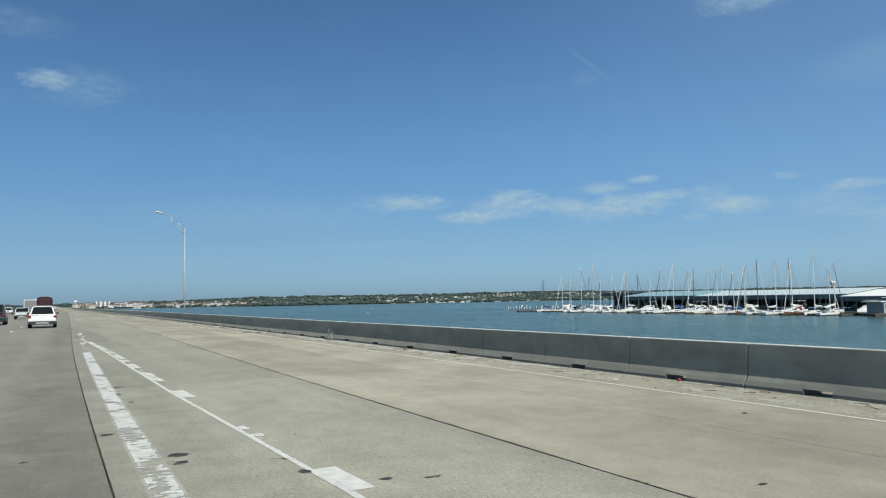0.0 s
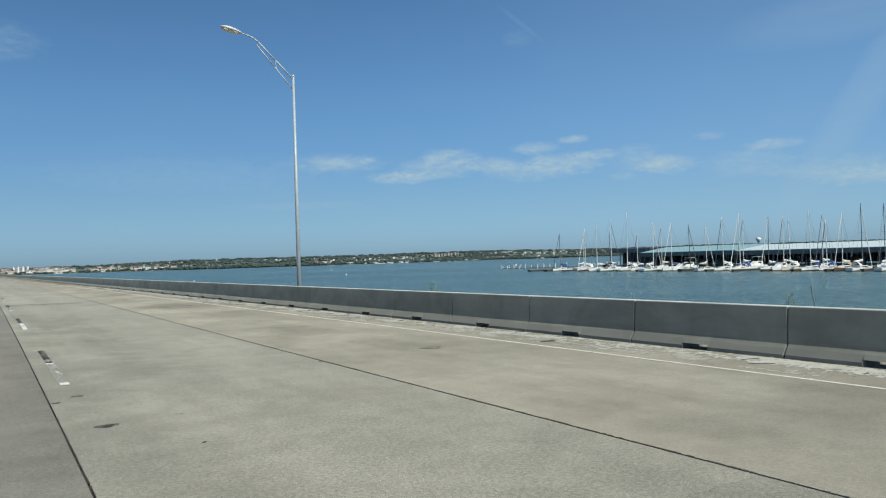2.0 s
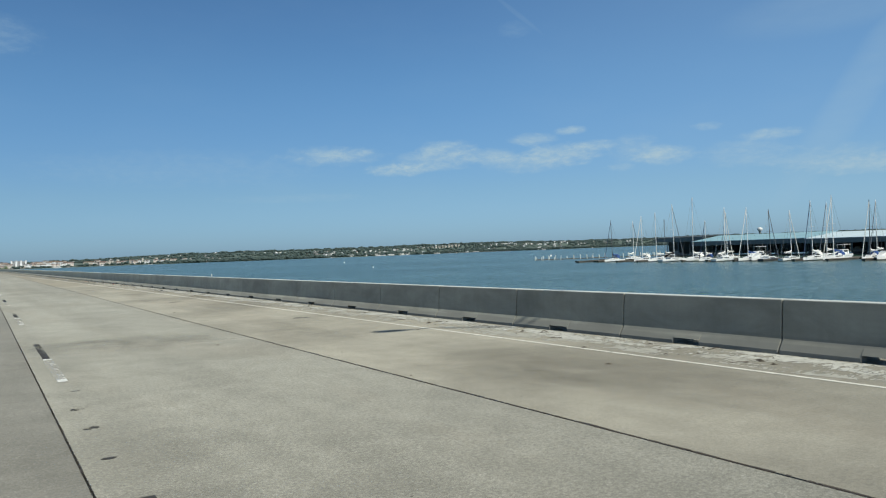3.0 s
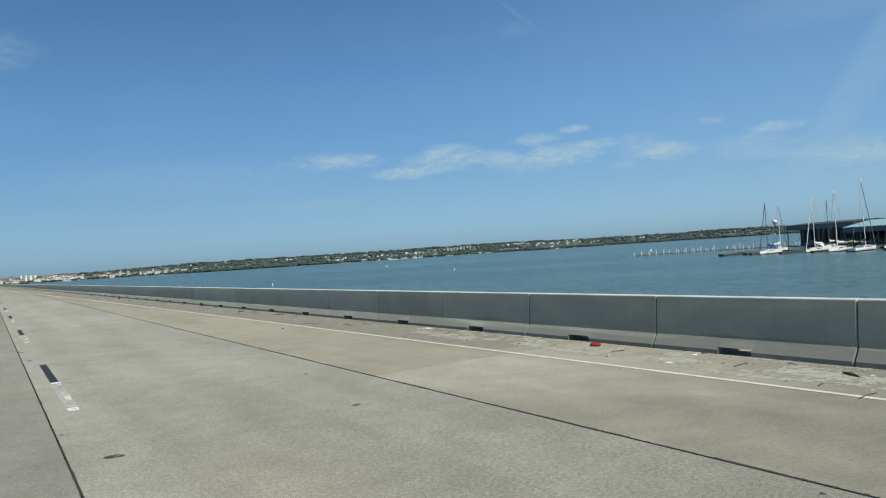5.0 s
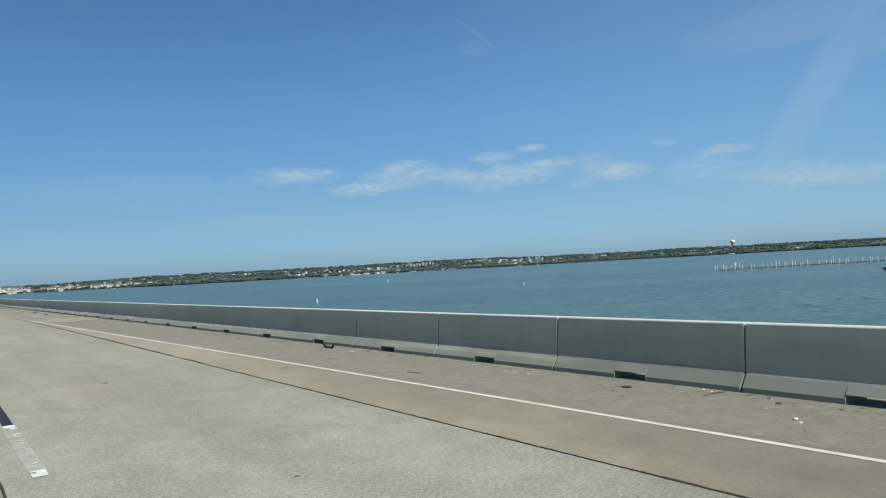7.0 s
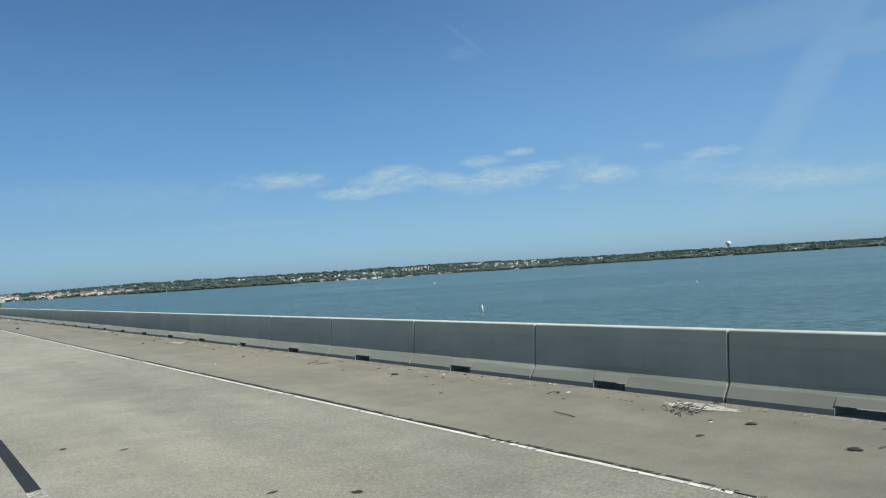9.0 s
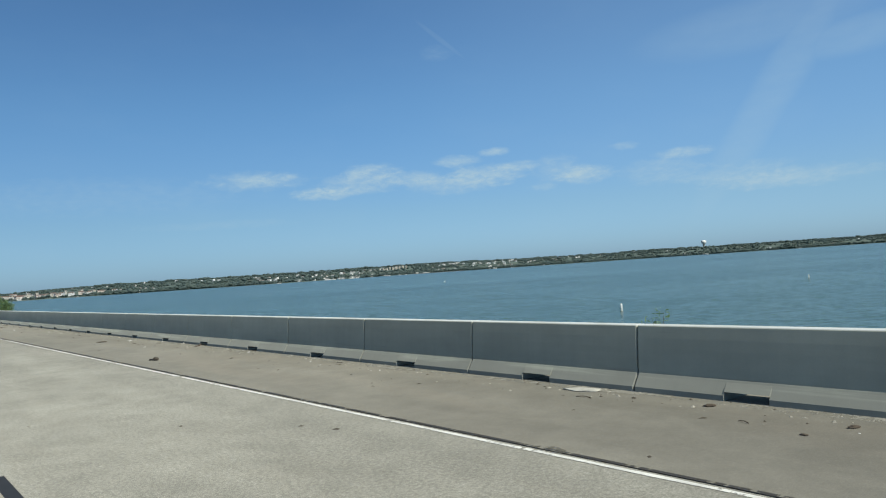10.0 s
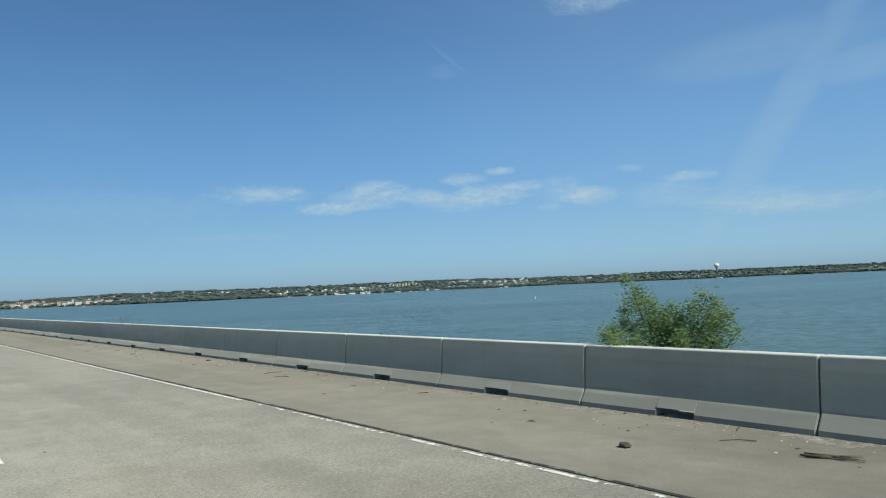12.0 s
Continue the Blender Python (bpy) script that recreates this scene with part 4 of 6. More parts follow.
def motorboat(at, L, label, top=True):
    t = thing("motorboat", label, "motorboat", group="motorboats at the dock", at=at)
    beam, free = L * 0.33, 0.92
    us = [0.0, 0.12, 0.3, 0.5, 0.7, 0.85, 0.95, 1.0]
    hull = part("hull", loft(B(), [hull_ring(u, L, beam, free) for u in us]), M_HULLS[0], t)
    part("low_hull_shade", shade_skin(L, beam, free, us), M_LOW_SHADE[int(L * 10) % 3], hull, "dark band for the shade along the waterline")
    c = B()
    loft(c, [[(-w_, y, free), (-w_ * 0.8, y + sl, free + h), (w_ * 0.8, y + sl, free + h), (w_, y, free)]
             for y, w_, h, sl in ((-L * 0.22, beam * 0.40, 1.02, 0.0), (L * 0.02, beam * 0.40, 1.06, 0.0), (L * 0.20, beam * 0.32, 0.55, 0.0), (L * 0.36, beam * 0.22, 0.12, 0.0))])
    cab = part("cabin", c, M_DECK, t)
    w_ = B()
    box(w_, -beam * 0.41, beam * 0.41, -L * 0.14, L * 0.03, free + 0.52, free + 0.88, 0.02)
    part("window_band", w_, M_PORT, cab)
    if top:
        a = B()
        box(a, -beam * 0.38, beam * 0.38, -L * 0.34, L * 0.02, free + 2.25, free + 2.33, 0.03)
        aw = part("hardtop", a, M_CANVAS[2], t)
        p = B()
        for sx in (-1, 1):
            for yy in (-0.32, 0.0):
                rod(p, (sx * beam * 0.35, yy * L, free + 0.3), (sx * beam * 0.35, yy * L, free + 2.3), 0.025, None, 5)
        part("posts", p, M_ALU, aw, kind="stuff")
    return t


def build_boats():
    """The front row: place of the mast along the dock, height of the masthead over the road, hull, canvas, heading."""
    rng = random.Random(11)
    row = ((235.3, 8.5, 0), (223.1, 9.2, 0), (217.8, 9.8, 0), (211.4, 11.7, 0), (205.0, 13.1, 0), (200.8, 6.7, 0), (194.8, 9.7, 0), (188.0, 9.3, 0),
           (181.7, 8.5, 1), (176.3, 7.8, 0), (171.0, 9.7, 0), (166.0, 10.5, 0), (158.1, 8.9, 0), (152.3, 8.3, 2), (147.2, 9.8, 0),
           (143.3, 7.4, 0), (139.8, 8.9, 3), (135.4, 10.5, 0), (129.6, 10.5, 0), (124.9, 9.7, 3), (118.8, 11.7, 0), (114.6, 8.0, 0))
    canv = (0, 2, 2, 5, 2, 0, 2, 0, 5, 2, 2, 0, 0, 2, 0, 0, 1, 2, 2, 4, 3, 3)
    words = {0: "blue", 1: "tan", 2: "white", 3: "green", 4: "burgundy", 5: "black"}
    hulls = {0: "white", 1: "navy", 2: "cream", 3: "brown"}
    for i, ((y, top, h), c) in enumerate(zip(row, canv)):
        x = 152.0 + (y - 126.0) * 3.5 / 109
        wz = water_z(x, y)
        L = min(10.5, max(6.6, (top - wz) * 0.64))
        out = rng.random() < 0.55
        L_off = L * 0.08
        head = (90 if out else -90) + rng.uniform(-4, 4)     # bow to the road, or stern to it
        dx = L_off if out else -L_off
        spar = M_SPAR2 if i in (0, 8, 12, 17) else M_ALU
        roll = (M_NAVY, M_CANVAS[2], M_CANVAS[2], M_SLATE, M_CANVAS[2])[i % 5]
        sailboat(pose(x + dx, y, wz, 0, rng.uniform(-1.2, 1.2), head), L, top - wz, M_HULLS[h], M_CANVAS[c], spar,
                 M_CANVAS[c if rng.random() < 0.6 else 2], dodger=rng.random() < 0.6, jib=rng.random() < 0.75, bimini=c in (3, 4), jib_mat=roll,
                 label="%s sailboat with %s canvas moored in its slip" % (hulls[h], words[c]))
    # a second, inner row
    for y, top, c in ((228.0, 7.9, 2), (214.9, 7.8, 5), (194.2, 8.4, 0), (167.5, 9.2, 2), (156.3, 8.8, 0), (146.5, 9.1, 2), (132.5, 10.3, 5), (121.0, 9.0, 2)):
        x = 171.0 + (y - 126) * 3.5 / 109
        yy = y * 1.0 + (y - 60) * 0.10
        wz = water_z(x, yy)
        L = min(9.5, (top - wz) * 0.64)
        sailboat(pose(x, yy, wz, 0, rng.uniform(-1, 1), 90 if rng.random() < 0.5 else -90), L, (top - wz) * 1.06, M_HULLS[0], M_CANVAS[c], M_SPAR2 if c == 5 else M_ALU,
                 M_CANVAS[2], dodger=False, jib=c != 5, jib_mat=M_SLATE, label="white sailboat with %s canvas in the inner row" % words[c])
    for x, y, L, hd, tp in ((153.4, 184.6, 6.5, 92, False), (153, 155.0, 6.5, 90, False),
                            (175, 200, 8, 90, True), (174, 176, 8, 90, True),
                            (173, 140, 8, 90, True), (171, 118, 8.5, 90, True)):
        motorboat(pose(x, y, water_z(x, y), 0, 0, hd), L, "white motorboat with %s moored at the marina" % ("a hard top" if tp else "an open cockpit"), tp)
    # a grey houseboat at the row's near end
    hb = thing("houseboat", "grey flat-roofed houseboat moored at the dock", "houseboat", at=pose(157, 104.5, water_z(157, 104.5), 0, 0, 90))
    part("pontoon", box(B(), -2.3, 2.3, -6.5, 6.5, -0.3, 0.6, 0.1), M_FLOAT, hb)
    cabin = part("cabin", box(B(), -2.0, 2.0, -4.5, 4.2, 0.6, 3.1, 0.05), plain("grey_cabin", (0.33, 0.36, 0.38), 0.6), hb)
    part("roof_deck", box(B(), -2.3, 2.3, -5.6, 5.6, 3.1, 3.25, 0.03), M_DECK, hb)
    for k in range(4):
        part("window", box(B(), -2.02, -1.98, -3.6 + k * 2.0, -2.4 + k * 2.0, 1.5, 2.5), M_PORT, cabin)
    rail = B()
    for k in range(8):
        rod(rail, (-2.2, -5.4 + k * 1.5, 3.2), (-2.2, -5.4 + k * 1.5, 4.1), 0.025, None, 5)
    rod(rail, (-2.2, -5.4, 4.1), (-2.2, 5.2, 4.1), 0.03, None, 5)
    part("rail", rail, M_ALU, hb)


def build_docks():
    d = thing("dock", "dark floating timber dock with mooring fingers", "dock", kind="")
    def wz(y):
        return water_z(158, y)
    def plank(x0, x1, y0, y1, name="deck_section"):
        z = water_z((x0 + x1) / 2, (y0 + y1) / 2)
        s = part(name, box(B(), x0, x1, y0, y1, z + 0.30, z + 0.52, 0.02), M_TIMBER, d)
        part("float", box(B(), x0 + 0.15, x1 - 0.15, y0 + 0.15, y1 - 0.15, z - 0.3, z + 0.30), M_FLOAT, s)
    y = 98.0
    while y < 246:
        plank(160.3 + (y - 126) * 0.032, 162.6 + (y - 126) * 0.032, y, y + 7.9)
        plank(147.5 + (y - 126) * 0.032, 160.25 + (y - 126) * 0.032, y + 2.6, y + 3.5, "finger")
        y += 8.0
    plank(149.6, 164.6, 243.6, 245.4, "finger")
    plank(152.5, 164.8, 239.0, 240.6, "finger")
    # the outer breakwater dock with its white mooring piles
    b = thing("breakwater_dock", "low floating dock lined with white mooring piles", "dock")
    rng = random.Random(3)
    p0, p1 = Vector((185.9, 307.8)), Vector((246.0, 277.0))
    ang = math.degrees(math.atan2(p1.y - p0.y, p1.x - p0.x))
    n = 9
    for i in range(n):
        q = p0.lerp(p1, (i + 0.5) / n)
        L = (p1 - p0).length / n
        if i in (4, 7):
            L *= 0.72
        s = part("deck_section", box(B(), -L / 2 + 0.1, L / 2 - 0.1, -1.0, 1.0, 0.10, 0.34, 0.03), M_TIMBER, b)
        s.matrix_basis = pose(q.x, q.y, water_z(q.x, q.y), 0, 0, ang)
    me = mesh_of(rod(B(), (0, 0, -2.0), (0, 0, 1.7), 0.11, None, 8), "mooring_pile", M_PILE)
    for i in range(52):
        u = (i + rng.uniform(-0.3, 0.3)) / 52
        if 0.17 < u < 0.20 or 0.46 < u < 0.50 or 0.62 < u < 0.66 or 0.81 < u < 0.86:
            continue
        q = p0.lerp(p1, u)
        off = 3.0 if i % 2 else -1.3
        x, y = q.x + off * 0.45, q.y + off * 0.9
        shared("mooring_pile", me, b, pose(x, y, water_z(x, y) + rng.uniform(-0.5, 0.3), rng.uniform(-2, 2), rng.uniform(-2, 2), 0))
    part("sign_board", box(B(), 191.9, 192.6, 305.4, 305.5, -2.9, -2.2), M_PILE, b, "small white board on posts")


def boat_shed(name, x0, x1, y0, y1, eave, ridge, roof, label, wall=True):
    """An open-sided covered boat shed on posts, its ridge along y."""
    t = thing(name, label, "boat shed", group="covered slips")
    zb = water_z((x0 + x1) / 2, (y0 + y1) / 2)
    xm = (x0 + x1) / 2
    for a, b in ((x0, xm), (xm, x1)):
        za, zc = (eave, ridge) if a == x0 else (ridge, eave)
        n = max(2, int((y1 - y0) / 4.0))
        for i in range(n):
            ya, yb = y0 + (y1 - y0) * i / n, y0 + (y1 - y0) * (i + 1) / n
            bm = B()
            loft(bm, [[(a, y, za), (b, y, zc), (b, y, zc - 0.12), (a, y, za - 0.12)] for y in (ya + 0.012, yb - 0.012)])
            part("roof_panel", bm, roof, t)
    # drawn deeper than a fascia, to stand in for the dim shed interior
    part("fascia", box(B(), x0 - 0.06, x0, y0, y1, eave - 1.45, eave - 0.12), M_STEEL, t)
    part("fascia", box(B(), x0 + 0.02, x1 - 0.02, y1 - 0.10, y1 - 0.02, eave - 0.8, eave - 0.14), M_STEEL, t)
    me = mesh_of(box(B(), -0.11, 0.11, -0.11, 0.11, 0, 1), "post", M_STEEL)
    n = max(2, int((y1 - y0) / 4.5))
    for i in range(n + 1):
        y = y0 + 0.3 + (y1 - y0 - 0.6) * i / n
        for x in (x0 + 0.2, xm, x1 - 0.2):
            top = (ridge if x == xm else eave) - 0.12
            shared("post", me, t, Matrix.Translation((x, y, zb + 0.3)) @ Matrix.Diagonal((1, 1, top - zb - 0.3, 1)))
        tr = B()
        rod(tr, (x0 + 0.2, y, eave - 0.35), (x1 - 0.2, y, eave - 0.35), 0.05, None, 5)
        for k in range(6):
            xa = x0 + 0.4 + (x1 - x0 - 0.8) * k / 6
            xb = x0 + 0.4 + (x1 - x0 - 0.8) * (k + 1) / 6
            zt = eave + (ridge - eave) * (1 - abs(((xa + xb) / 2 - xm) / (xm - x0))) - 0.2
            rod(tr, (xa, y, eave - 0.35), ((xa + xb) / 2, y, zt), 0.035, None, 4)
        part("truss", tr, M_STEEL, t)
    if wall:
        part("back_wall", box(B(), x1 - 0.12, x1, y0, y1, zb + 0.3, eave - 0.12), M_SHADE, t)
        part("end_wall", box(B(), x0 + 7.0, x1 - 0.14, y1 - 0.26, y1 - 0.14, zb + 0.3, eave - 0.15), M_SHADE, t)
    part("walkway", box(B(), x0 + 1.0, x0 + 3.0, y0, y1, zb + 0.25, zb + 0.5), M_TIMBER, t)
    part("walkway", box(B(), x1 - 3.0, x1 - 1.0, y0, y1, zb + 0.25, zb + 0.5), M_TIMBER, t)
    return t


def build_sheds():
    boat_shed("boat_shed", 200, 229, 199.2, 242, 1.1, 2.9, M_ROOFS["teal"], "open boat shed with a faded teal metal roof")
    boat_shed("boat_shed", 196, 229, 140.2, 199, 0.9, 2.6, M_ROOFS["pale"], "open boat shed with a pale blue-grey metal roof")
    boat_shed("boat_shed", 192, 229, 60, 140, 0.2, 2.1, M_ROOFS["white"], "long open boat shed with a white metal roof")
    boat_shed("boat_shed", 206, 232, 242.2, 263, 2.7, 3.3, M_ROOFS["dark"], "boat shed with a dark weathered roof")
    rng = random.Random(4)
    y = 64.0
    while y < 266:
        motorboat(pose(214 + rng.uniform(-2, 2), y, water_z(214, y), 0, 0, 90 + rng.uniform(-3, 3)), rng.uniform(7, 9.5), "white motorboat berthed under the covered slips", rng.random() < 0.7)
        y += rng.uniform(9, 13)


build_boats()
build_docks()
build_sheds()


# ---- buildings of the far shore ----
# the white siding is greyed to carry distance haze
M_WALLS = [plain("hazed_white_siding", (0.68, 0.69, 0.70), 0.8, scale=0.3), plain("tan_stucco", (0.54, 0.51, 0.46), 0.85, scale=0.3), plain("red_brick_wall", (0.30, 0.17, 0.12), 0.85, scale=0.3),
           plain("grey_siding", (0.36, 0.36, 0.35), 0.8, scale=0.3), plain("pink_stucco", (0.60, 0.54, 0.50), 0.85, scale=0.3)]
M_TOPS = [plain("grey_shingle", (0.19, 0.185, 0.18), 0.9, scale=0.3), plain("brown_shingle", (0.17, 0.12, 0.09), 0.9, scale=0.3), plain("red_tile_roof", (0.165, 0.105, 0.088), 0.85, scale=0.3),
          plain("pale_roof", (0.70, 0.71, 0.71), 0.7, scale=0.3)]
WALL_WORDS, TOP_WORDS = ("white", "tan", "red brick", "grey", "pink stucco"), ("grey shingle", "brown shingle", "red tile", "pale metal")


def house(w_, d_, h_, rise, wall, top, at=None, name="house", storeys=2, wide=4):
    t = thing(name, "%s %s with %s roof on far shore" % (WALL_WORDS[wall], "house" if name == "house" else "apartment block", TOP_WORDS[top]),
              "house" if name == "house" else "apartment block", group="houses on the far shore" if name == "house" else "apartments on the far shore", at=at)
    part("wall", box(B(), -w_ / 2, w_ / 2, -d_ / 2, d_ / 2, -6, h_), M_WALLS[wall], t)
    bm = B()
    e = 0.6
    loft(bm, [[(x, -d_ / 2 - e, h_), (x, 0, h_ + rise), (x, d_ / 2 + e, h_)] for x in (-w_ / 2 - e, w_ / 2 + e)])
    part("roof", bm, M_TOPS[top], t)
    sh_ = h_ / storeys
    win = mesh_of(box(B(), -w_ / wide * 0.25, w_ / wide * 0.25, -0.08, 0.0, 0, sh_ * 0.5), "window", M_PORT)
    for k in range(storeys):
        for i in range(wide):
            shared("window", win, t, pose(-w_ / 2 + (i + 0.5) * w_ / wide, -d_ / 2, k * sh_ + sh_ * 0.3))
    return t


def face_lake(az, d, turn=0.0, up=0.0):
    x, y = polar(az, d)
    return pose(x, y, hill_z(az, d) + up, 0, 0, -az + turn)


def build_far_houses():
    rng = random.Random(21)
    kinds = [house(12, 9, 5.0, 3.0, 0, 3), house(14, 9, 5.5, 3.4, 0, 0), house(11, 8, 4.8, 3.0, 0, 3), house(13, 9, 5.6, 2.8, 0, 1),
             house(13, 9, 5.2, 3.0, 3, 0), house(15, 10, 6.0, 3.2, 3, 0), house(18, 10, 4.6, 2.0, 0, 3)]
    spans = ((20.5, 24.0, 8, 0.02, 0.5), (23.6, 25.4, 18, 0.06, 0.45), (25.4, 31.0, 24, 0.02, 0.5), (31.0, 33.0, 10, 0.05, 0.6), (36.0, 42.6, 60, 0.05, 0.75),
             (42.6, 46.0, 14, 0.02, 0.7), (46.0, 56.0, 18, 0.02, 0.75), (56.0, 69.0, 12, 0.02, 0.5), (8.0, 20.0, 26, 0.05, 0.9), (4.0, 9.0, 14, 0.01, 0.5))
    placed = 0
    for a0, a1, n, u0, u1 in spans:
        for i in range(n):
            az = rng.uniform(a0, a1)
            s = shore_at(az)
            d = s + (4760 - s) * rng.uniform(u0, u1) ** 1.2
            k = kinds[rng.randrange(len(kinds))]
            m = face_lake(az, d, rng.uniform(-50, 50), rng.uniform(0.0, 3.4)) @ Matrix.Diagonal((rng.uniform(0.6, 1.0), 0.9, rng.uniform(0.6, 0.95), 1))
            if placed < len(kinds):
                kinds[placed].matrix_basis = m
            else:
                copy_thing(k, m)
            placed += 1
    # low pale boathouses and clubs along the water
    shed = [house(24, 12, 4.6, 1.8, 0, 3, wide=5, storeys=1), house(15, 9, 4.2, 1.8, 0, 0, wide=3, storeys=1)]
    spots = ((26.5, 0), (27.0, 1), (27.4, 1), (27.9, 0), (28.4, 0), (28.9, 1), (29.6, 0), (29.9, 1), (30.3, 0), (30.8, 1), (33.2, 0), (33.6, 0), (34.0, 0), (34.3, 1),
             (34.6, 0), (34.9, 0), (35.2, 1), (40.6, 1), (40.9, 0), (42.7, 1), (45.2, 1), (56.3, 0), (56.7, 0), (61.0, 1), (62.5, 1), (11.5, 1), (5.4, 0), (24.9, 1), (31.8, 1))
    spots += tuple((rng.uniform(27.6, 36.0), rng.choice((0, 1, 1))) for _ in range(20))
    for i, (az, k) in enumerate(spots):
        az += rng.uniform(-0.35, 0.35)
        m = face_lake(az, shore_at(az) + rng.uniform(-30, 60), rng.uniform(-40, 40), 1.2) @ Matrix.Diagonal((rng.uniform(0.5, 1.3), 1, rng.uniform(0.55, 0.9), 1))
        if i < 2:
            shed[k].matrix_basis = m
        else:
            copy_thing(shed[k], m)
    # apartment blocks with red and brown roofs, and the pale waterfront at the head of the road
    flats = [house(40, 15, 12, 2.4, 1, 1, name="apartment_block", storeys=4, wide=8), house(30, 15, 10, 2.6, 4, 2, name="apartment_block", storeys=3, wide=6),
             house(26, 14, 9, 2.2, 0, 1, name="apartment_block", storeys=3, wide=5), house(13, 12, 11, 2.6, 1, 0, name="apartment_block", storeys=4, wide=3)]
    spots = [(7.75, 0, 30), (8.15, 2, 60), (8.6, 1, 40), (8.95, 3, 80), (9.5, 3, 40), (10.1, 1, 120), (10.5, 3, 60), (11.0, 3, 140), (11.6, 2, 70), (9.2, 3, 300), (8.3, 1, 330),
             (32.7, 3, 330), (32.95, 3, 360), (33.2, 3, 340), (33.45, 3, 380), (33.7, 3, 350), (33.95, 3, 390), (34.2, 3, 360), (34.45, 3, 400), (34.7, 3, 370),
             (14.2, 2, 60), (13.4, 1, 90), (12.6, 2, 50), (12.2, 1, 120)]
    spots += [(2.0, 2, 10), (2.3, 1, 0), (2.6, 2, 60), (2.85, 1, -10), (4.0, 2, 20), (4.3, 1, 80), (4.7, 2, 30), (1.7, 1, 60), (5.3, 2, 150), (3.8, 1, 200), (2.5, 1, 220), (6.2, 2, 90)]
    spots += [(rng.uniform(1.3, 6.6), rng.choice((1, 1, 2)), rng.uniform(-20, 330)) for _ in range(26)]
    spots += [(rng.uniform(7.6, 13.0), rng.choice((3, 3, 1, 2)), rng.uniform(0, 260)) for _ in range(18)]
    first_tall = 99
    for i, (az, k, off) in enumerate(spots):
        m = face_lake(az, shore_at(az) + 60 + off, rng.uniform(-25, 25), 0.5 if az < 6 else (2.5 if az < 20 else 4.0))
        if az < 7:
            m = m @ Matrix.Translation((0, 0, rng.uniform(0, 7))) @ Matrix.Diagonal((rng.uniform(0.8, 1.2), 0.9, rng.uniform(0.9, 1.4), 1))
        elif az > 20:
            m = m @ Matrix.Diagonal((rng.uniform(0.7, 1.1), 0.8, rng.uniform(0.7, 1.1), 1))
        else:
            m = m @ Matrix.Diagonal((rng.uniform(0.7, 1.0), 0.9, rng.uniform(0.80, 1.15), 1))
        if k == 3 and i < first_tall:
            first_tall = i
            flats[3].matrix_basis = m
        elif i < 3:
            flats[k].matrix_basis = m
        else:
            copy_thing(flats[k], m)


def build_hotel():
    az, d = 3.42, 3320.0
    x, y = polar(az, d)
    t = thing("hotel", "white high-rise lakeside hotel with four stair towers", "hotel", at=pose(x, y, water_z(x, y) + 2.0, 0, 0, -az))
    part("podium", box(B(), -42, 42, -12, 12, -5, 8), M_WALLS[4], t)
    part("tower_block", box(B(), -25, 25, -9, 9, 8, 29), M_WALLS[0], t)
    part("roof", box(B(), -26, 26, -10, 10, 29, 30.0), M_TOPS[0], t)
    for i in range(4):
        xx = -25 + i * 16.7
        part("stair_tower", box(B(), xx - 2.2, xx + 2.2, -11, 6, 7, 32.0), M_WALLS[0], t)
        part("tower_cap", box(B(), xx - 2.5, xx + 2.5, -11.4, 6.5, 32.0, 32.8), M_TOPS[0], t)
    me = mesh_of(box(B(), -5.0, 5.0, -0.15, 0, 0, 1.9), "window_band", M_PORT)
    for k in range(6):
        for i in range(3):
            shared("window_band", me, t, pose(-16.6 + i * 16.7, -9, 9.4 + k * 3.2))


def build_breakwater():
    t = thing("breakwater", "long dark rock breakwater in front of the far marina", "breakwater")
    bm = B()
    rings = []
    for i in range(25):
        az = 34.9 + 3.9 * i / 24
        d = shore_at(az) - 190 + 25 * noise.noise(Vector((az * 2, 1, 0)))
        a = radians(az)
        x, y = polar(az, d)
        z = water_z(x, y)
        h = 2.6 + 0.8 * noise.noise(Vector((az * 7, 5, 0)))
        rings.append([(x + r * math.sin(a), y + r * math.cos(a), z + k) for r, k in ((-9, -1), (-3, h), (3, h), (9, -1))])
    part("rubble", loft(bm, rings), plain("dark_rubble", (0.062, 0.072, 0.075), 0.9, vary=0.4, scale=0.5), t)


build_breakwater()


def water_tower(az, d, z_top, bulb, name_label):
    x, y = polar(az, d)
    zb = hill_z(az, d)
    H = z_top - zb
    t = thing("water_tower", name_label, "water tower", group="water towers", at=pose(x, y, zb))
    st = B()
    loft(st, [[(r * math.cos(a), r * math.sin(a), z) for a in (2 * math.pi * i / 20 for i in range(20))]
              for z, r in ((-6, bulb * 0.26), (H * 0.12, bulb * 0.21), (H * 0.5, bulb * 0.20), (H - bulb * 0.75, bulb * 0.30))])
    part("stem", st, M_WALLS[3], t, "grey fluted stem", True)
    tk = B()
    loft(tk, [[(r * bulb / 2 * math.cos(a), r * bulb / 2 * math.sin(a), H - bulb * h) for a in (2 * math.pi * i / 28 for i in range(28))]
              for h, r in ((0.80, 0.50), (0.66, 0.72), (0.48, 0.94), (0.34, 1.0), (0.2, 0.95), (0.09, 0.72), (0.02, 0.35), (0.0, 0.06))])
    part("tank", tk, M_PILE, t, "white rounded tank", True)


build_far_houses()
build_hotel()
water_tower(56.55, 4730.0, 62.0, 30.0, "white bulb water tower standing above the wooded hills")
water_tower(1.62, 3500.0, 24.0, 15.0, "pale blue-white water tower beyond the head of the road")


# ---- buoys ----
M_BAND = plain("dark_buoy_band", (0.06, 0.07, 0.08), 0.5)


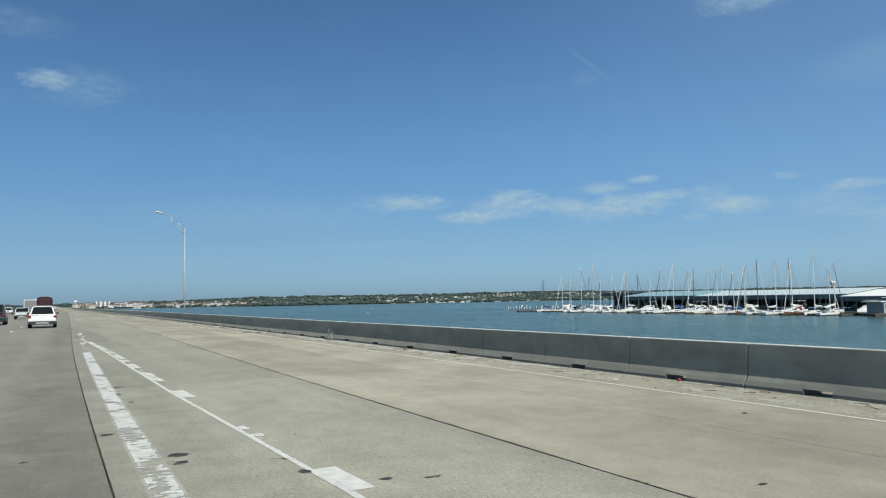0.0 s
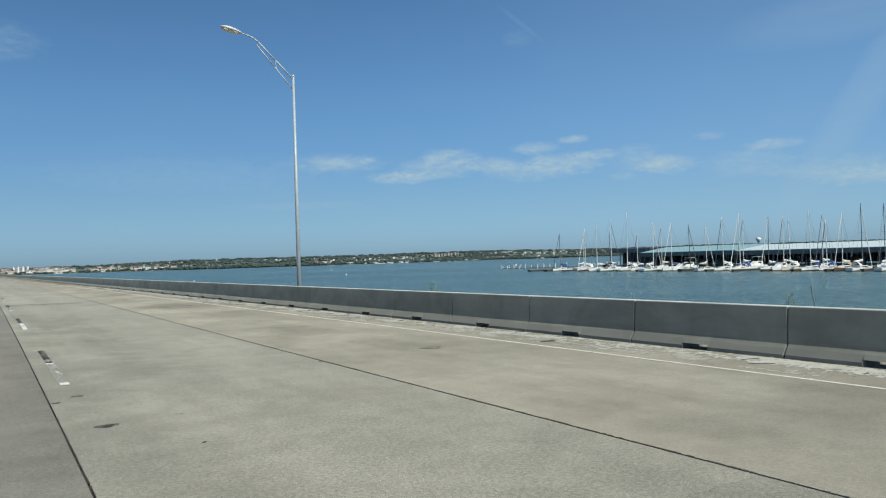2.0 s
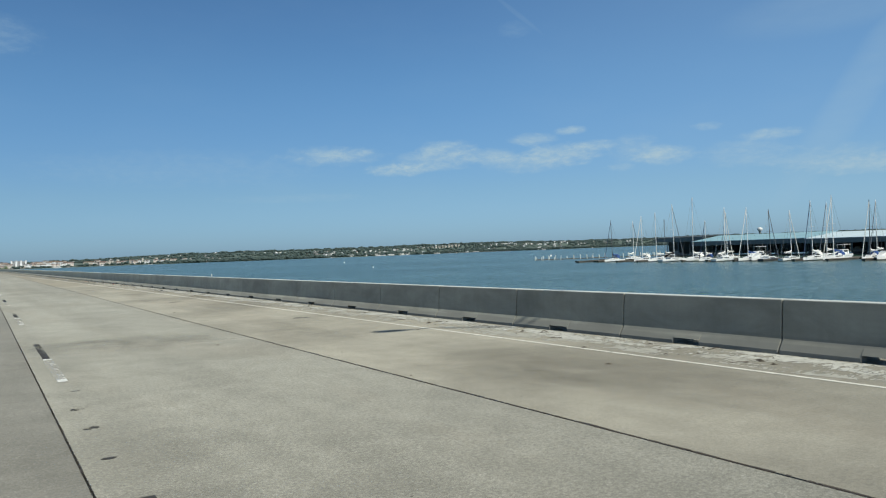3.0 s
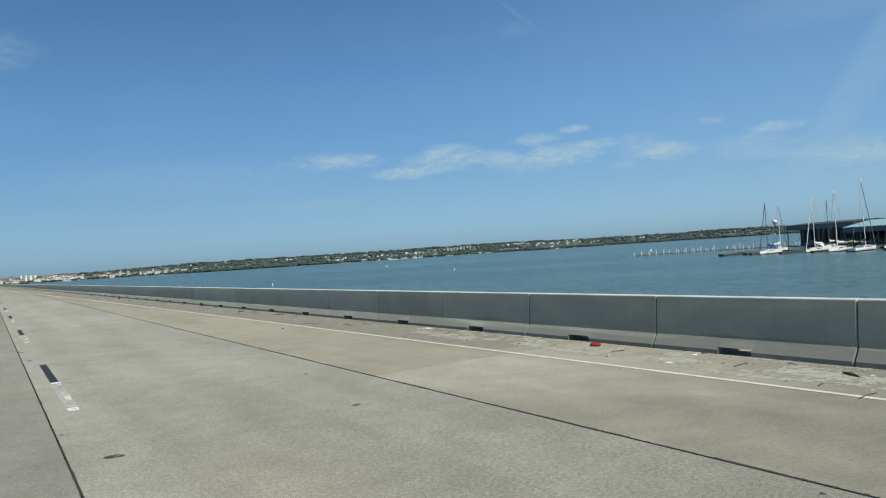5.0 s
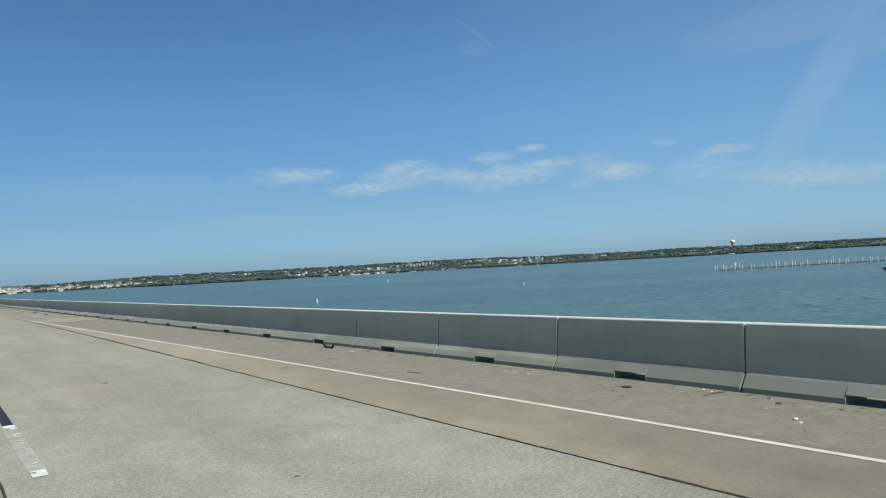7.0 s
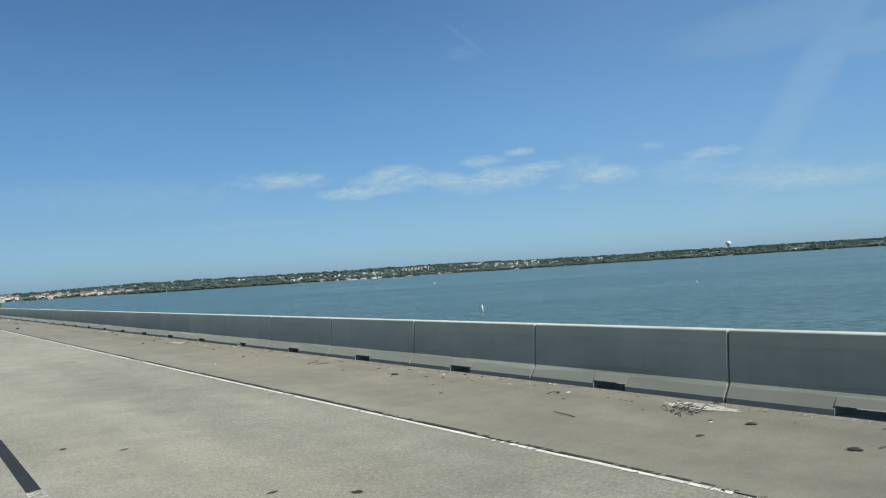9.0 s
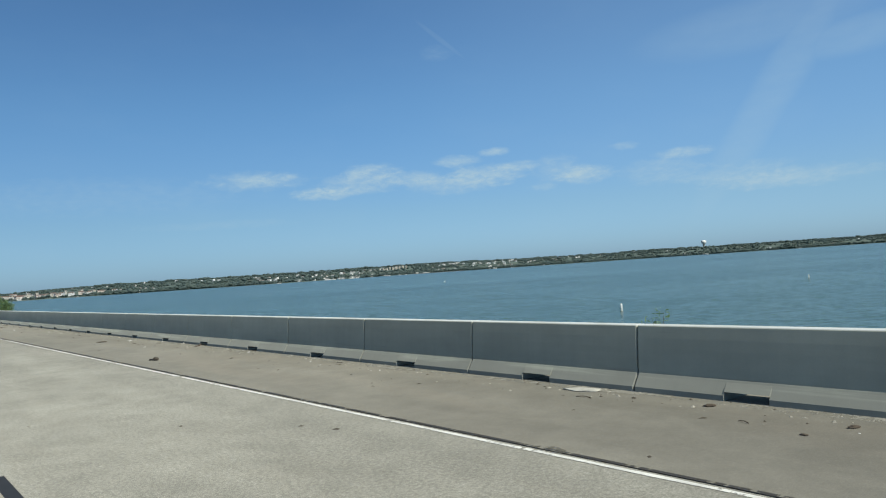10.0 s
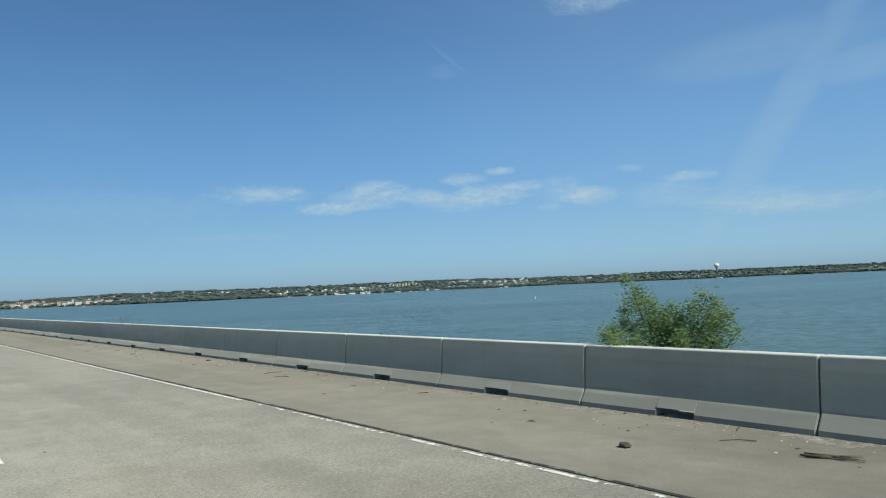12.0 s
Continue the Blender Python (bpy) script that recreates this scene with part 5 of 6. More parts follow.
def buoy(x, y, s=1.0):
    t = thing("buoy", "white spar buoy with dark bands floating upright", "buoy", group="buoys", at=pose(x, y, water_z(x, y), 3, -4, 0))
    bm = B()
    loft(bm, [[(r * s * math.cos(a), r * s * math.sin(a), z * s) for a in (2 * math.pi * i / 14 for i in range(14))]
              for z, r in ((-0.6, 0.14), (0.0, 0.15), (0.72, 0.15), (0.86, 0.13), (0.93, 0.06))])
    part("float_body", bm, M_PILE, t, smooth=True)
    for z in (0.06, 0.22):
        part("band", rod(B(), (0, 0, z * s), (0, 0, (z + 0.07) * s), 0.154 * s, None, 14), M_BAND, t)


buoy(54.8, 303.2, 0.8)
buoy(115.0, 312.8, 0.62)
buoy(199.0, 513.8, 1.0)


# ---- vehicles on the carriageway ----
M_TINT = glass_dark("tinted_car_glass", 1.25, 0.02)
M_TYRE = plain("tyre_rubber", (0.018, 0.018, 0.019), 0.85)
M_RIM = plain("alloy_rim", (0.42, 0.43, 0.44), 0.35, 0.7)
M_TRIM = plain("black_plastic_trim", (0.025, 0.025, 0.026), 0.6)
M_TAIL = plain("red_tail_light", (0.20, 0.010, 0.012), 0.25)
M_CAR = {"white": plain("white_car_paint", (0.78, 0.79, 0.80), 0.22, vary=0.04), "silver": plain("silver_car_paint", (0.50, 0.52, 0.54), 0.32, 0.3, 0.04),
         "dark": plain("dark_green_car_paint", (0.022, 0.030, 0.030), 0.22, vary=0.04)}
M_PLATE = plain("number_plate", (0.55, 0.56, 0.56), 0.4)


def wheel(parent, x, y, r, w_):
    wh = part("wheel", rod(B(), (x - w_ / 2 + 0.02, y, r), (x + w_ / 2 - 0.02, y, r), r * 0.62, None, 16), M_RIM, parent)
    ty = B()
    rings = []
    for u, k in ((-0.5, 0.66), (-0.48, 0.93), (-0.38, 1.0), (0.38, 1.0), (0.48, 0.93), (0.5, 0.66)):
        rings.append([(x + u * w_, y + r * k * math.cos(a), r + r * k * math.sin(a)) for a in (2 * math.pi * i / 20 for i in range(20))])
    loft(ty, rings, caps=False)
    part("tyre", ty, M_TYRE, wh, smooth=True)


def car(at, paint, L=4.9, W_=1.98, H=1.76, label="", name="car", category="car", boxy=0.9, group="traffic", taper=1.0):
    """A car with its tail towards -y: lower body, cabin, glass, lamps, bumper, wheels."""
    t = thing(name, label, category, group=group, at=at)
    h2 = W_ / 2
    low, belt = 0.30, H * 0.60
    body = B()
    st = ((0.0, 0.86, low + 0.18, belt * 0.90), (0.05, 0.97, low, belt * 0.98), (0.25, 1.0, low - 0.04, belt), (0.62, 1.0, low - 0.04, belt * 0.97),
          (0.78, 0.98, low - 0.02, belt * 0.93), (0.94, 0.93, low + 0.02, belt * 0.84), (1.0, 0.80, low + 0.14, belt * 0.66))
    loft(body, [[(-h2 * k * 0.93, L * u, a), (-h2 * k, L * u, a + 0.16), (-h2 * k, L * u, b - 0.20), (-h2 * k * 0.95, L * u, b - 0.03), (-h2 * k * 0.86, L * u, b),
                 (h2 * k * 0.86, L * u, b), (h2 * k * 0.95, L * u, b - 0.03), (h2 * k, L * u, b - 0.20), (h2 * k, L * u, a + 0.16), (h2 * k * 0.93, L * u, a)] for u, k, a, b in st])
    part("body", body, paint, t, smooth=False)
    cab = B()
    r0 = 0.02 + (1 - boxy) * 0.10
    cs = ((r0, 0.90, 0.0), (r0 + 0.075, 0.80 * taper, 0.90), (0.16, 0.79 * taper, 1.0), (0.46, 0.79 * taper, 1.0), (0.54, 0.77 * taper, 0.93), (0.69, 0.86, 0.0))
    loft(cab, [[(-h2 * 0.90, L * u, belt - 0.02), (-h2 * (0.90 - (0.90 - k) * f), L * u, belt + (H - belt) * f * 0.9), (-h2 * k * 0.9, L * u, belt + (H - belt) * f + 0.002),
                (h2 * k * 0.9, L * u, belt + (H - belt) * f + 0.002), (h2 * (0.90 - (0.90 - k) * f), L * u, belt + (H - belt) * f * 0.9), (h2 * 0.90, L * u, belt - 0.02)] for u, k, f in cs])
    cabin = part("cabin", cab, paint, t)
    rg = B()
    y0, y1 = L * r0, L * (r0 + 0.075)
    def pane(v, off):
        k, zz = h2 * (0.80 - (0.80 - 0.70 * taper) * v), belt + (H - belt) * 0.9 * v
        return [(-k, y0 + (y1 - y0) * v + off, zz), (k, y0 + (y1 - y0) * v + off, zz)]
    loft(rg, [pane(v, -0.014) + pane(v, 0.02)[::-1] for v in (0.08, 0.92)])
    part("rear_window", rg, M_TINT, cabin)
    for s in (-1, 1):
        for a, b in ((0.12, 0.27), (0.285, 0.43), (0.445, 0.56)):
            sg = B()
            z0, z1 = belt + 0.06, belt + (H - belt) * 0.78
            xa, xb = s * h2 * 0.885, s * h2 * (0.885 - (0.885 - 0.825 * taper) * 0.9)
            loft(sg, [[(xa, L * a, z0), (xa, L * b, z0), (xb, L * (b - (0.05 if b > 0.5 else 0)), z1), (xb, L * a, z1)],
                      [(xa + s * 0.02, L * a, z0), (xa + s * 0.02, L * b, z0), (xb + s * 0.02, L * (b - (0.05 if b > 0.5 else 0)), z1), (xb + s * 0.02, L * a, z1)]])
            part("side_window", sg, M_TINT, cabin)
        part("tail_light", box(B(), s * h2 * 0.76, s * h2 * 0.985, -0.022, 0.16, belt * 0.76, belt * 0.93, 0.02), M_TAIL, t, "red tail light")
        part("mirror", box(B(), s * h2 * 0.98, s * h2 * 1.13, L * 0.60, L * 0.63, belt, belt + 0.16, 0.03), M_TRIM, t)
        for yy in (0.19, 0.81):
            wheel(t, s * (h2 - 0.12), L * yy, 0.37, 0.25)
    part("bumper", box(B(), -h2 * 0.93, h2 * 0.93, -0.07, 0.14, low - 0.02, low + 0.22, 0.04), M_TRIM, t, "dark lower bumper")
    part("skid_plate", box(B(), -h2 * 0.45, h2 * 0.45, -0.082, 0.0, low + 0.04, low + 0.12, 0.02), M_RIM, t, "silver strip in the bumper")
    part("spoiler", box(B(), -h2 * 0.72 * taper, h2 * 0.72 * taper, L * (r0 + 0.055), L * 0.17, H - 0.075, H - 0.035, 0.015), paint, cabin)
    for s_ in (-1, 1):
        part("roof_rail", rod(B(), (s_ * h2 * 0.66 * taper, L * 0.18, H + 0.035), (s_ * h2 * 0.66 * taper, L * 0.50, H + 0.035), 0.02, None, 6), M_TRIM, t)
    part("bumper_cover", box(B(), -h2 * 0.95, h2 * 0.95, -0.085, 0.10, low + 0.22, low + 0.45, 0.04), paint, t)
    part("number_plate", box(B(), -0.16, 0.16, -0.045, 0.03, belt * 0.66, belt * 0.66 + 0.15), M_PLATE, t)
    return t


def build_traffic():
    car(pose(-11.25, 65.5, 0), M_CAR["white"], 4.95, 1.98, 1.70, "white family SUV driving ahead with bags on its roof", "suv", "SUV", taper=0.86)
    bags = thing("roof_bag", "dark maroon luggage bag strapped on the roof of the SUV", "luggage", at=pose(-11.12, 66.7, 1.702))
    bg = B()
    rings = []
    for i, (u, k, h) in enumerate(((0.0, 0.66, 0.40), (0.06, 0.84, 0.60), (0.16, 0.90, 0.68), (0.35, 0.92, 0.70), (0.6, 0.90, 0.66), (0.92, 0.84, 0.54), (1.0, 0.66, 0.36))):
        rings.append([(-0.56 * k, 1.5 * u, 0.0), (-0.62 * k, 1.5 * u, h * 0.4), (-0.55 * k, 1.5 * u, h * 0.92), (-0.3 * k, 1.5 * u, h), (0.1 * k, 1.5 * u, h * 1.04), (0.36 * k, 1.5 * u, h * 0.97),
                      (0.57 * k, 1.5 * u, h * 0.88), (0.62 * k, 1.5 * u, h * 0.4), (0.56 * k, 1.5 * u, 0.0)])
    part("bag_body", loft(bg, rings), plain("maroon_fabric", (0.040, 0.013, 0.018), 0.9, vary=0.5), bags)
    for x in (-0.28, 0.25):
        part("strap", tube(B(), [(x, -0.03, 0.0), (x, -0.03, 0.40), (x, 0.08, 0.63), (x, 0.24, 0.72), (x, 0.9, 0.70), (x, 1.52, 0.37)], 0.018, None, 6), M_TRIM, bags)
    car(pose(-13.95, 114.0, 0), M_CAR["silver"], 4.9, 1.85, 1.55, "silver minivan in the next lane", "minivan", "minivan")
    car(pose(-18.5, 184.0, 0), M_CAR["white"], 4.7, 1.85, 1.5, "white saloon car in the far lane", "car", "car", 0.4)
    car(pose(-15.35, 80.0, 0), M_CAR["dark"], 5.6, 2.0, 1.9, "dark green pickup-sized car in the next lane", "car", "car")
    car(pose(-8.2, 430.0, 0), M_CAR["white"], 4.7, 1.85, 1.5, "white saloon car far ahead", "car", "car", 0.4)
    tr = thing("box_truck", "white box truck in the next lane", "truck", group="traffic", at=pose(-13.5, 150.0, 0))
    part("cargo_box", box(B(), -1.2, 1.2, 0, 6.0, 1.0, 2.85, 0.04), M_CAR["white"], tr)
    part("rear_door", box(B(), -1.1, 1.1, -0.03, 0.02, 1.1, 2.75, 0.01), plain("grey_roller_door", (0.20, 0.21, 0.215), 0.5), tr)
    part("chassis", box(B(), -0.9, 0.9, 0.1, 8.3, 0.62, 1.0, 0.03), M_TRIM, tr)
    part("cab", box(B(), -1.05, 1.05, 6.2, 8.3, 0.7, 2.5, 0.15), M_CAR["white"], tr)
    part("bumper", box(B(), -1.1, 1.1, -0.1, 0.05, 0.5, 0.65, 0.02), M_TRIM, tr)
    for s in (-1, 1):
        part("tail_light", box(B(), s * 0.85, s * 1.1, -0.05, 0.0, 0.78, 0.95, 0.01), M_TAIL, tr)
        for yy in (1.6, 7.2):
            wheel(tr, s * 0.98, yy, 0.45, 0.28)


build_traffic()


# ---- plants at the roadside ----
def leaf_mesh(name, centres, n, spread, size, seed, mat):
    """Many single bent leaves gathered round centres."""
    rng = np.random.default_rng(seed)
    V, F = [], []
    for i in range(n):
        c, s = centres[rng.integers(len(centres))]
        p = np.array(c) + rng.normal(0, 1, 3) * np.array(spread) * s
        d = rng.normal(0, 1, 3)
        d[2] = abs(d[2]) * 0.5 - 0.15
        d /= np.linalg.norm(d)
        side = np.cross(d, rng.normal(0, 1, 3))
        side /= np.linalg.norm(side) + 1e-9
        L = size * rng.uniform(0.6, 1.3)
        w_ = L * 0.125
        up = np.cross(side, d)
        k = len(V)
        V += [p, p + d * L * 0.45 + side * w_ + up * L * 0.06, p + d * L * 0.45 - side * w_ + up * L * 0.06, p + d * L]
        F += [(k, k + 1, k + 2), (k + 1, k + 3, k + 2)]
    return from_arrays(name, [tuple(v) for v in V], F, mat)


def build_bush():
    t = thing("bush", "bright green young willow bush growing behind the barrier", "bush", at=pose(1.15, 313.75, -0.33))
    rng = random.Random(8)
    tips = []
    # the lobes: offset of the tip in x and y, height over the road
    lobes = [(-0.15, 0.56, 1.94), (-0.1, 0.42, 1.78), (0.0, 0.72, 1.50), (0.1, 0.84, 1.30), (0.0, 0.24, 1.56), (0.1, 0.02, 1.52), (0.2, -0.24, 1.50), (0.0, 0.1, 1.44), (0.1, -0.12, 1.38), (0.05, -0.50, 1.68), (0.1, -0.62, 1.60),
             (0.2, -0.74, 1.42), (0.15, -0.86, 1.20), (-0.4, 0.62, 1.25), (-0.45, 0.2, 1.15), (-0.4, -0.45, 1.2), (0.5, 0.36, 1.4), (0.55, -0.36, 1.34), (-0.2, 0.78, 1.15), (0.3, 0.52, 1.62), (0.35, -0.54, 1.48),
             (-0.86, 0.40, 1.22), (-0.90, 0.20, 1.12)]
    for i, (dx, dy, h) in enumerate(lobes):
        st = B()
        pts = [(rng.uniform(-0.08, 0.08), rng.uniform(-0.1, 0.1), 0.0)]
        for k in (0.35, 0.7, 1.0):
            pts.append((dx * k ** 1.4 + rng.uniform(-0.04, 0.04), dy * k ** 1.3 + rng.uniform(-0.04, 0.04), h * k))
        tube(st, pts, 0.016, 0.004, 5)
        part("stem", st, M_STEM, t)
        for k, s in ((0.52, 1.0), (0.72, 0.95), (0.88, 0.7), (1.0, 0.45)):
            tips.append(((dx * k ** 1.4, dy * k ** 1.3, h * k), s))
            if k < 0.95:
                tips.append(((dx * k ** 1.4 + rng.uniform(-0.14, 0.14), dy * k ** 1.3 + rng.uniform(-0.16, 0.16), h * k + rng.uniform(-0.1, 0.1)), 0.7))
    cr = new("crown", leaf_mesh("crown", tips, 20000, (0.108, 0.108, 0.12), 0.066, 9, M_LEAF))
    cr.parent = t
    tagged(cr, "narrow fresh green leaves", kind="stuff")


def weed(x, y, h, leafy, seed, mat=None, z0=-0.3, n=4, lean=0.15, label="thin roadside weed standing behind the barrier"):
    rng = random.Random(seed)
    t = thing("weed", label, "weed", group="roadside weeds", at=pose(x, y, z0))
    tips = []
    for i in range(n):
        st = B()
        a, l = rng.uniform(0, 6.28), rng.uniform(0.02, lean)
        hh = h * rng.uniform(0.7, 1.0)
        pts = [(l * math.cos(a) * (k ** 1.5) * h + rng.uniform(-0.02, 0.02), l * math.sin(a) * (k ** 1.5) * h + rng.uniform(-0.02, 0.02), hh * k) for k in (0, 0.4, 0.75, 1.0)]
        tube(st, pts, 0.008, 0.003, 4)
        for k in range(3):
            b = Vector(pts[2]).lerp(Vector(pts[3]), rng.random())
            rod(st, b, b + Vector((rng.uniform(-0.12, 0.12), rng.uniform(-0.12, 0.12), rng.uniform(0.02, 0.14))), 0.003, 0.002, 3)
        part("stalk", st, mat or M_STEM, t)
        tips += [(pts[2], 1.0), (pts[3], 0.8)]
    if leafy:
        cr = new("leaves", leaf_mesh("leaves", tips, leafy, (0.06, 0.06, 0.08), 0.06, seed, M_LEAF))
        cr.parent = t
        cr["kind"] = "stuff"
    return t


build_bush()
for i, (x, y, h, lf, n) in enumerate(((0.85, 66.7, 1.32, 160, 5), (0.85, 66.4, 1.25, 90, 4), (0.85, 67.6, 1.1, 50, 3), (0.85, 55.65, 1.25, 70, 3), (0.85, 55.2, 1.43, 0, 1), (0.85, 54.95, 1.22, 0, 1),
                                     (0.85, 56.5, 1.15, 40, 3), (0.85, 52.9, 1.1, 40, 2), (0.85, 259.75, 1.18, 260, 4))):
    weed(x, y, h, lf, 40 + i, None, -0.3, n)
weed(0.8, 159.2, 1.66, 0, 71, None, -0.3, 3, 0.22, "bare dead twig standing behind the barrier")
for i in range(7):
    weed(0.8 + 0.05 * i, 337.0 + i * 0.5, 1.35 + 0.12 * (i % 3), 0, 80 + i, M_STEM, -0.3, 2, 0.12, "bare dry stalks standing behind the barrier")


# ---- litter, silt, marks on the pavement ----
M_RED = plain("red_plastic", (0.34, 0.028, 0.028), 0.5)
M_RUBBER = plain("torn_tyre_rubber", (0.030, 0.028, 0.027), 0.85, vary=0.4, scale=20, relief=0.01)
M_BOARD = plain("weathered_board", (0.095, 0.075, 0.058), 0.9, vary=0.4, scale=12)
M_SILT = worn_paint("pale_silt", (0.54, 0.53, 0.475), 0.47, 0.03, 0.8)
M_GRAVEL = worn_paint("fine_grey_gravel", (0.36, 0.35, 0.31), 0.46, 0.04, 0.75)
M_SILT_WHITE = worn_paint("white_flaked_silt", (0.60, 0.60, 0.56), 0.56, 0.03, 0.9)
M_DUST = worn_paint("pale_dust", (0.40, 0.385, 0.335), 0.75, 0.12, 0.55)
M_STAIN = soft_stain("soft_brown_stain", (0.185, 0.165, 0.128), 0.14)
M_FILM = soft_stain("tyre_film", (0.125, 0.125, 0.116), 0.17)
M_CRACK = worn_paint("crack_dirt", (0.15, 0.14, 0.115), 0.6, 0.05, 0.5)
M_CHIP = plain("pale_stone_chip", (0.40, 0.385, 0.34), 0.9, vary=0.4)
M_DARKCHIP = plain("dark_chip", (0.070, 0.058, 0.045), 0.9, vary=0.4)


def scatter(name, label, mat, spots, size, flat, seed):
    """Loose chips strewn on the pavement: small uneven lumps."""
    rng = np.random.default_rng(seed)
    bmv = np.array([(1, 0, 0), (0.3, 0.9, 0), (-0.8, 0.5, 0), (-0.7, -0.6, 0), (0.4, -0.9, 0), (0.05, 0, 1)])
    fc = np.array([(0, 1, 5), (1, 2, 5), (2, 3, 5), (3, 4, 5), (4, 0, 5)])
    V, F = [], []
    for k, (x, y) in enumerate(spots):
        s = size * rng.lognormal(0, 0.5)
        a = rng.uniform(0, 6.283)
        q = bmv * (1 + rng.uniform(-0.3, 0.3, (6, 1))) * np.array([s * rng.uniform(1, 2.4), s, s * flat])
        c, d = math.cos(a), math.sin(a)
        q = np.stack([q[:, 0] * c - q[:, 1] * d + x, q[:, 0] * d + q[:, 1] * c + y, q[:, 2] + 0.001], 1)
        V.append(q)
        F.append(fc + 6 * k)
    me = from_arrays(name, np.concatenate(V).tolist(), np.concatenate(F).tolist(), mat)
    return tagged(new(name, me), label, "debris", kind="stuff")


def build_litter():
    rng = np.random.default_rng(14)
    near, twig, road_bits = [], [], []
    for k in range(8200):
        y = rng.uniform(-8, 345)
        thick = 1.0 if y < 165 else 0.6
        if rng.random() > thick * (0.45 + 0.55 * math.sin(y * 0.9) ** 2):
            continue
        near.append((-abs(rng.normal(0, 0.42 if y < 165 else 0.30)) - 0.01, y))
    for k in range(1900):
        y = rng.uniform(-8, 345)
        twig.append((-abs(rng.normal(0, 0.62)) - 0.02, y))
    for k in range(520):
        y = rng.uniform(-5, 335)
        road_bits.append((rng.uniform(lane_joint(y) - 3.0, -0.5), y))
    scatter("stone_chips", "pale stone chips swept against the barrier foot", M_CHIP, near, 0.0095, 0.6, 1)
    scatter("dark_litter", "dark bark and rubber crumbs near the barrier", M_DARKCHIP, twig, 0.012, 0.5, 2)
    scraps = [(-abs(rng.normal(0, 0.5)) - 0.05, rng.uniform(30, 340)) for k in range(150)]
    scatter("white_scraps", "small white paper and plastic scraps on the shoulder", M_PILE, scraps, 0.018, 0.25, 7)
    scatter("road_grit", "scattered dark grit on the lanes", M_DARKCHIP, road_bits, 0.012, 0.5, 3)
    # twigs
    tw = B()
    r2 = random.Random(17)
    for k in range(260):
        y = r2.uniform(-6, 170) if k < 200 else r2.uniform(170, 340)
        x = -abs(r2.gauss(0, 0.55)) - 0.05
        a, L = r2.uniform(0, 3.14), r2.uniform(0.08, 0.38)
        mid = (x + L * 0.5 * math.cos(a) + r2.uniform(-0.03, 0.03), y + L * 0.5 * math.sin(a), 0.018)
        tube(tw, [(x, y, 0.008), mid, (x + L * math.cos(a), y + L * math.sin(a), 0.008)], 0.006, 0.004, 4)
    tagged(part("twigs", tw, M_BOARD), "brown twigs and bark strips littering the gutter", "debris", kind="stuff")
    silt = B()
    strip(silt, lambda y: -1.15 + 0.35 * noise.noise(Vector((0, y * 0.5, 0))) + 0.55 * min(1.0, max(0.0, (y - 128.0) / 25.0)), lambda y: -0.002, -60, 138, 0.003, 0.5)
    tagged(part("silt", silt, M_SILT), "pale dried silt along the barrier foot", "silt", kind="structure")
    crust = B()
    strip(crust, lambda y: -0.62 - 0.30 * noise.noise(Vector((3, y * 0.7, 0))) - 0.2 * noise.noise(Vector((8, y * 2.1, 0))), lambda y: -0.06 + 0.05 * noise.noise(Vector((5, y * 1.1, 0))), 14, 126, 0.0042, 0.4)
    for x, y, rx, ry in ((-0.51, 249.4, 0.17, 0.75), (-0.3, 232.2, 0.16, 0.5)):
        blob(crust, x, y, rx, ry, rng, 0.0046, 23)
    tagged(part("silt", crust, M_SILT_WHITE), "white flaking crust of dried silt by the barrier", "silt", kind="structure")
    dust = B()
    strip(dust, lambda y: edge_line(y) + 0.12, lambda y: -0.01, 133.5, 214, 0.002, 1.0)
    tagged(part("dust", dust, M_DUST), "thin pale dust over the shoulder", "silt", kind="structure")
    silt = B()
    strip(silt, lambda y: -0.20 + 0.24 * noise.noise(Vector((0, y * 0.6, 5))), lambda y: -0.002, 138, 345, 0.003, 0.5)
    tagged(part("silt", silt, M_GRAVEL), "thin grey silt along the barrier foot", "silt", kind="structure")


def blob(bm, x, y, rx, ry, rng, z=0.005, n=19):
    vs = []
    for i in range(n):
        a = 2 * math.pi * i / n
        k = rng.uniform(0.72, 1.05)
        vs.append(bm.verts.new((x + rx * k * math.cos(a), y + ry * k * math.sin(a), z)))
    bm.faces.new(vs)


